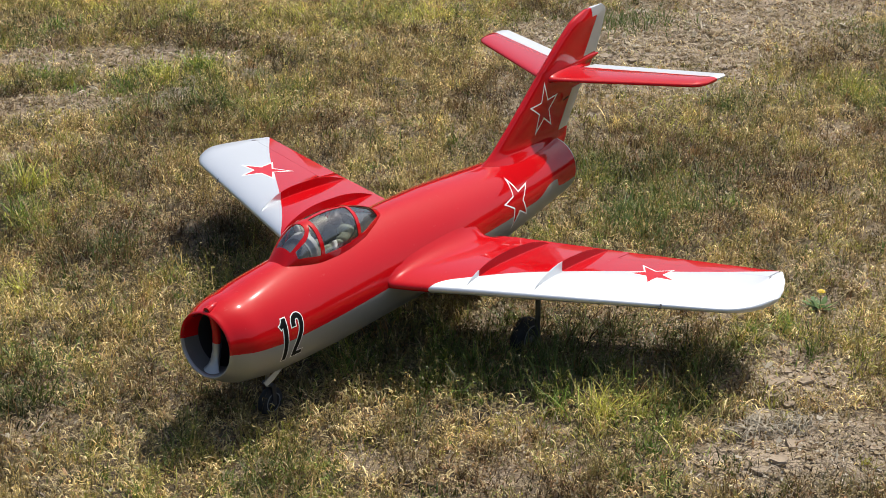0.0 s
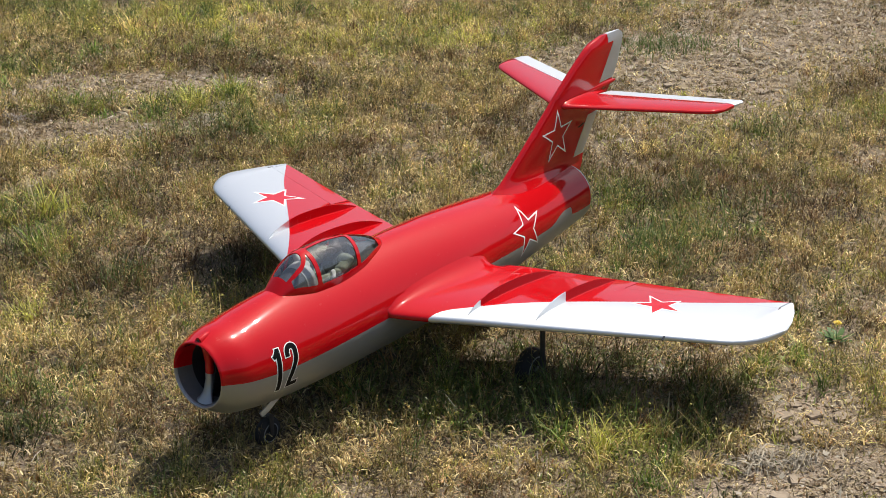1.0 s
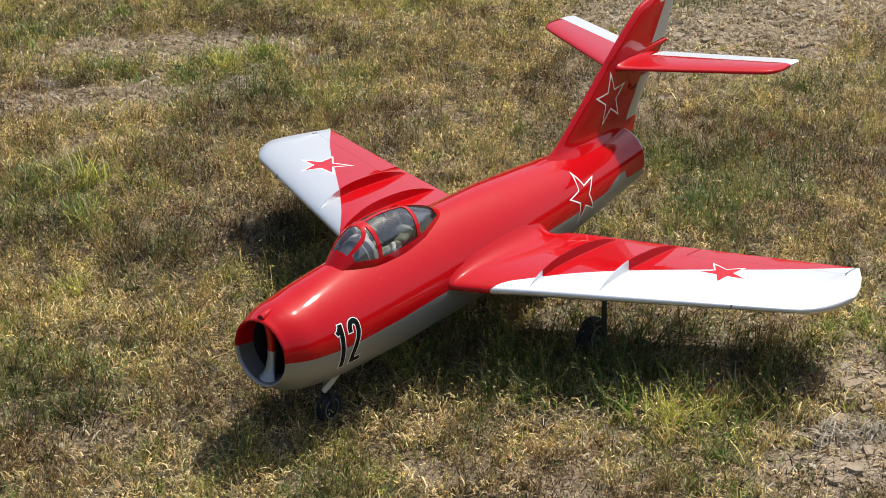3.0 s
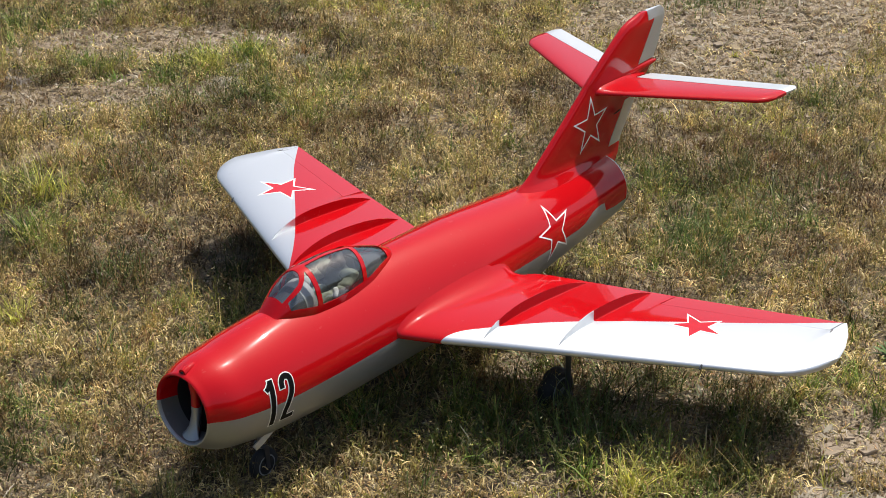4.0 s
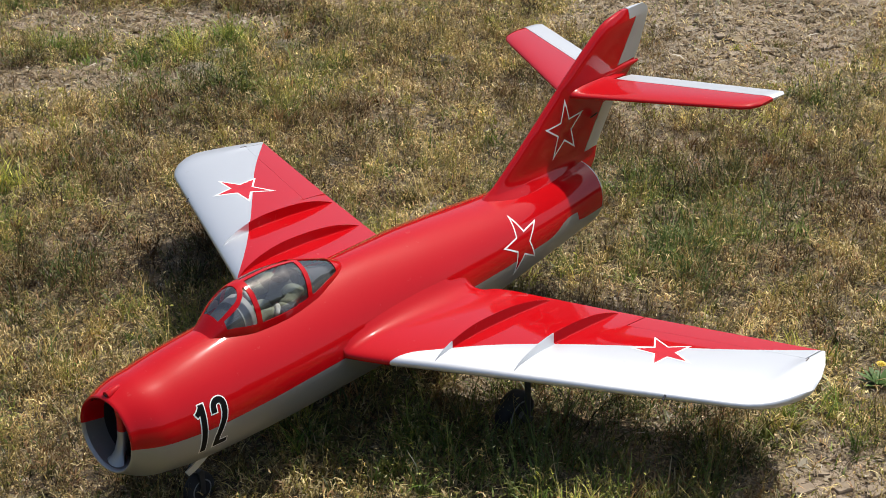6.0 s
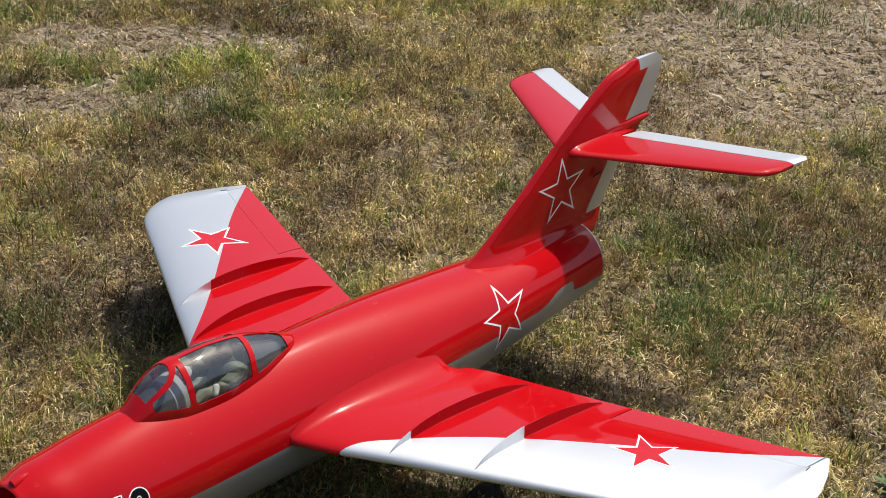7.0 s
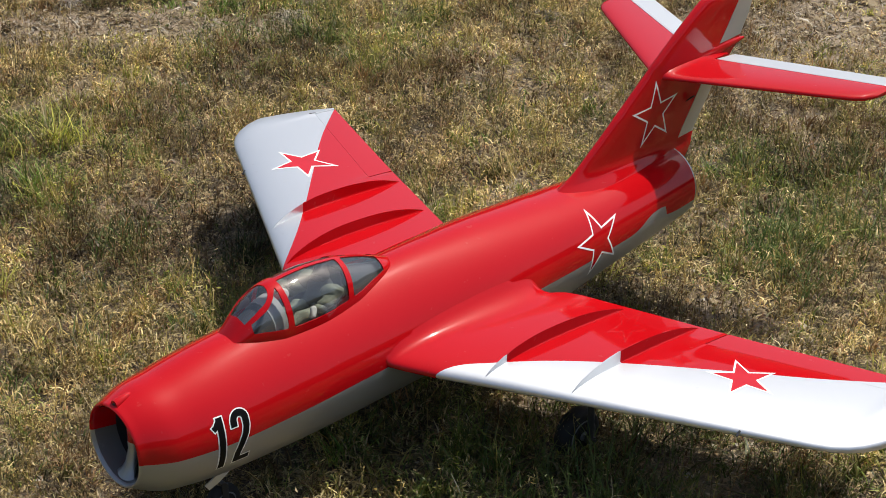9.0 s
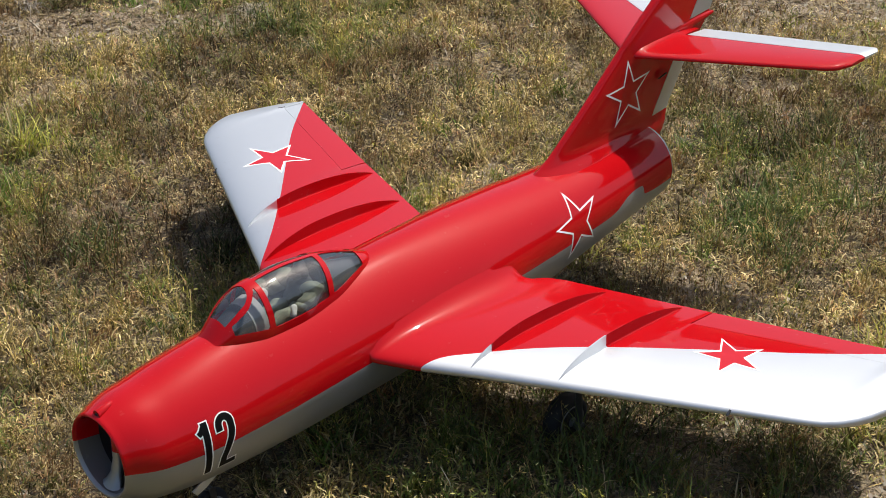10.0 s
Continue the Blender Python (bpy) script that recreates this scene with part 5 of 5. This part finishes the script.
# "12": heights along the flank, in a tall narrow letter
def numeral(side):
    x0, s0, tall = 0.129, -0.0455, 0.0985

    def place(u, v, proud):
        return on_flank(side, x0 + u + 0.02 * v, s0 + v, proud)

    one = [(0.0150, 0.0), (0.0150, tall - 0.002)]
    flag = [(0.0020, 0.0790), (0.0070, 0.0820), (0.0130, 0.0900)]
    two = [(0.0395, 0.0720), (0.0395, tall - 0.0185)]
    for k in range(13):
        a = math.pi - math.pi * k / 12
        two.append((0.0505 + 0.0110 * math.cos(a), tall - 0.0180 + 0.0125 * math.sin(a)))
    two += [(0.0615, 0.0680), (0.0590, 0.0560), (0.0440, 0.0220), (0.0425, 0.0070)]
    foot = [(0.0370, 0.0068), (0.0670, 0.0068)]
    for grow, proud, material, name, label in ((0.0046, 0.0005, M_WHITE, "number_outline", "white outline of the number"),
                                               (0.0, 0.0008, M_BLACK, "number", "black number twelve")):
        for line, width in ((one, 0.0112), (flag, 0.0095), (two, 0.0115), (foot, 0.0105)):
            d0 = (Vector(line[0]) - Vector(line[1])).normalized() * grow / 2
            d1 = (Vector(line[-1]) - Vector(line[-2])).normalized() * grow / 2
            pts = [tuple(Vector(line[0]) + d0), *line[1:-1], tuple(Vector(line[-1]) + d1)]
            ribbon(name, pts, width + grow, lambda u, v, proud=proud: place(u, v, proud), material, fuselage, label)


numeral(-1)


# ---- undercarriage ----
def wheel(x, y, z, r, width, parent):
    prof = [(-width / 2, r * 0.62), (-width / 2, r * 0.80), (-width * 0.40, r * 0.93), (-width * 0.18, r), (width * 0.18, r),
            (width * 0.40, r * 0.93), (width / 2, r * 0.80), (width / 2, r * 0.62)]
    w = new("wheel")
    w.parent = parent
    part("tyre", revolve(prof, "y", (x, y, z), 40), M_RUBBER, w, "black rubber tyre")
    part("hub_disc", revolve([(-width * 0.22, 0.02 * r), (-width * 0.22, 0.63 * r), (width * 0.22, 0.63 * r), (width * 0.22, 0.02 * r)], "y", (x, y, z), 28), M_STEEL, w)
    for s in (-1, 1):
        face = s * width * 0.5
        rim = [(face - s * width * 0.30, 0.64 * r), (face, 0.66 * r), (face + s * 0.001, 0.60 * r), (face - s * width * 0.12, 0.52 * r), (face - s * width * 0.30, 0.52 * r)]
        part("rim", revolve(rim, "y", (x, y, z), 32), M_HUB, w, "pale grey wheel rim")
        part("hub_cap", revolve([(face - s * width * 0.3, 0.20 * r), (face + s * 0.001, 0.19 * r), (face + s * 0.002, 0.10 * r), (face + s * 0.002, 0.01 * r)], "y", (x, y, z), 20), M_HUB, w)
        for k in range(6):
            a = math.pi * k / 3 + 0.2
            d = Vector((math.cos(a), 0, math.sin(a)))
            across = Vector((-math.sin(a), 0, math.cos(a))) * r * 0.055
            c = Vector((x, y + face - s * width * 0.10, z))
            part("spoke", thin_plate([c + d * r * 0.17 - across * 1.4, c + d * r * 0.55 - across, c + d * r * 0.55 + across, c + d * r * 0.17 + across * 1.4], (0, 1, 0), width * 0.14), M_HUB, w)
    return w


def leg(name, label):
    g = new(name)
    g.parent = jet
    g["label"] = label
    return g


nose_leg = leg("nose_gear", "nose wheel leg with a fork")
NX, NZ = 0.214, 0.026
wheel(NX, 0.0, NZ, 0.034, 0.020, nose_leg)
part("strut", rod((NX - 0.006, 0, NZ + 0.040), (NX - 0.012, 0, 0.16), 0.006), M_ALLOY, nose_leg)
for s in (-1, 1):
    part("fork", thin_plate([(NX - 0.010, s * 0.0135, NZ + 0.044), (NX + 0.003, s * 0.0135, NZ + 0.044), (NX + 0.005, s * 0.0135, NZ - 0.006), (NX - 0.005, s * 0.0135, NZ - 0.006)],
                            (0, 1, 0), 0.003), M_STEEL, nose_leg)
part("fork_bridge", rod((NX - 0.0055, -0.015, NZ + 0.044), (NX - 0.0055, 0.015, NZ + 0.044), 0.005), M_STEEL, nose_leg)
part("gear_door", thin_plate([(0.158, -0.030, 0.101), (0.166, -0.031, 0.090), (0.186, -0.031, 0.096), (0.245, -0.028, 0.124), (0.245, -0.026, 0.132)],
                             (0.1, 1, -0.25), 0.003), M_SILVER, nose_leg, "small silver nose gear door, open")
for s in (-1, 1):
    main = leg("main_gear", "main wheel leg under the wing")
    wheel(0.777, s * 0.300, 0.061, 0.048, 0.034, main)
    part("strut", rod((0.777, s * 0.333, 0.066), (0.768, s * 0.333, 0.232), 0.0062), M_STEEL, main)
    part("axle", rod((0.777, s * 0.337, 0.061), (0.777, s * 0.300, 0.061), 0.005), M_ALLOY, main)
    part("axle_clamp", rod((0.777, s * 0.326, 0.061), (0.777, s * 0.341, 0.061), 0.009, 0.008, 16), M_STEEL, main)

# ---- pilot ----
def ball(bm, centre, size, u=26, v=18):
    m = Matrix.LocRotScale(Vector(centre), None, Vector(size))
    bmesh.ops.create_uvsphere(bm, u_segments=u, v_segments=v, radius=1.0, matrix=m)


doll = bmesh.new()
ball(doll, (0.440, 0, 0.330), (0.026, 0.032, 0.040))
ball(doll, (0.462, 0, 0.345), (0.014, 0.030, 0.038))
vest_faces = len(doll.faces)
for s in (-1, 1):
    ball(doll, (0.438, s * 0.031, 0.352), (0.020, 0.014, 0.019))
    ball(doll, (0.425, s * 0.036, 0.345), (0.024, 0.010, 0.013))
    ball(doll, (0.407, s * 0.039, 0.338), (0.015, 0.008, 0.009))
    ball(doll, (0.400, s * 0.016, 0.318), (0.040, 0.013, 0.013))
suit_faces = len(doll.faces)
for s in (-1, 1):
    ball(doll, (0.390, s * 0.039, 0.338), (0.0085, 0.0075, 0.0085))
glove_faces = len(doll.faces)
ball(doll, (0.440, 0, 0.379), (0.0150, 0.0145, 0.0165))
ball(doll, (0.430, 0, 0.375), (0.0100, 0.0115, 0.0090))
for v in doll.verts:  # folds and creases
    q = v.co * 70.0
    v.co += Vector((math.sin(q.y * 1.7 + q.z * 2.3), math.sin(q.z * 2.0 + q.x * 1.9 + 1.0), math.sin(q.x * 2.6 + q.y * 1.3 + 2.0))) * 0.0022
    q = v.co * 190.0
    v.co += Vector((math.sin(q.z * 1.9 + q.y), math.sin(q.x * 1.6 + q.z), math.sin(q.y * 2.1 + q.x))) * 0.0008
doll.faces.ensure_lookup_table()
for k, f in enumerate(doll.faces):
    f.material_index = 3 if k < vest_faces else 0 if k < suit_faces else 1 if k < glove_faces else 2
doll = part("pilot_doll", doll, M_SUIT, None)
doll.location.z = 0.010
doll.data.materials.append(plain("glove_white", (0.62, 0.63, 0.60), 0.7))
doll.data.materials.append(plain("helmet_brown", (0.06, 0.05, 0.045), 0.6))
doll.data.materials.append(plain("dark_vest", (0.055, 0.06, 0.05), 0.75, vary=0.5, scale=120.0))
tagged(doll, "small olive-suited pilot doll with dark vest, white gloves and brown helmet", "doll")
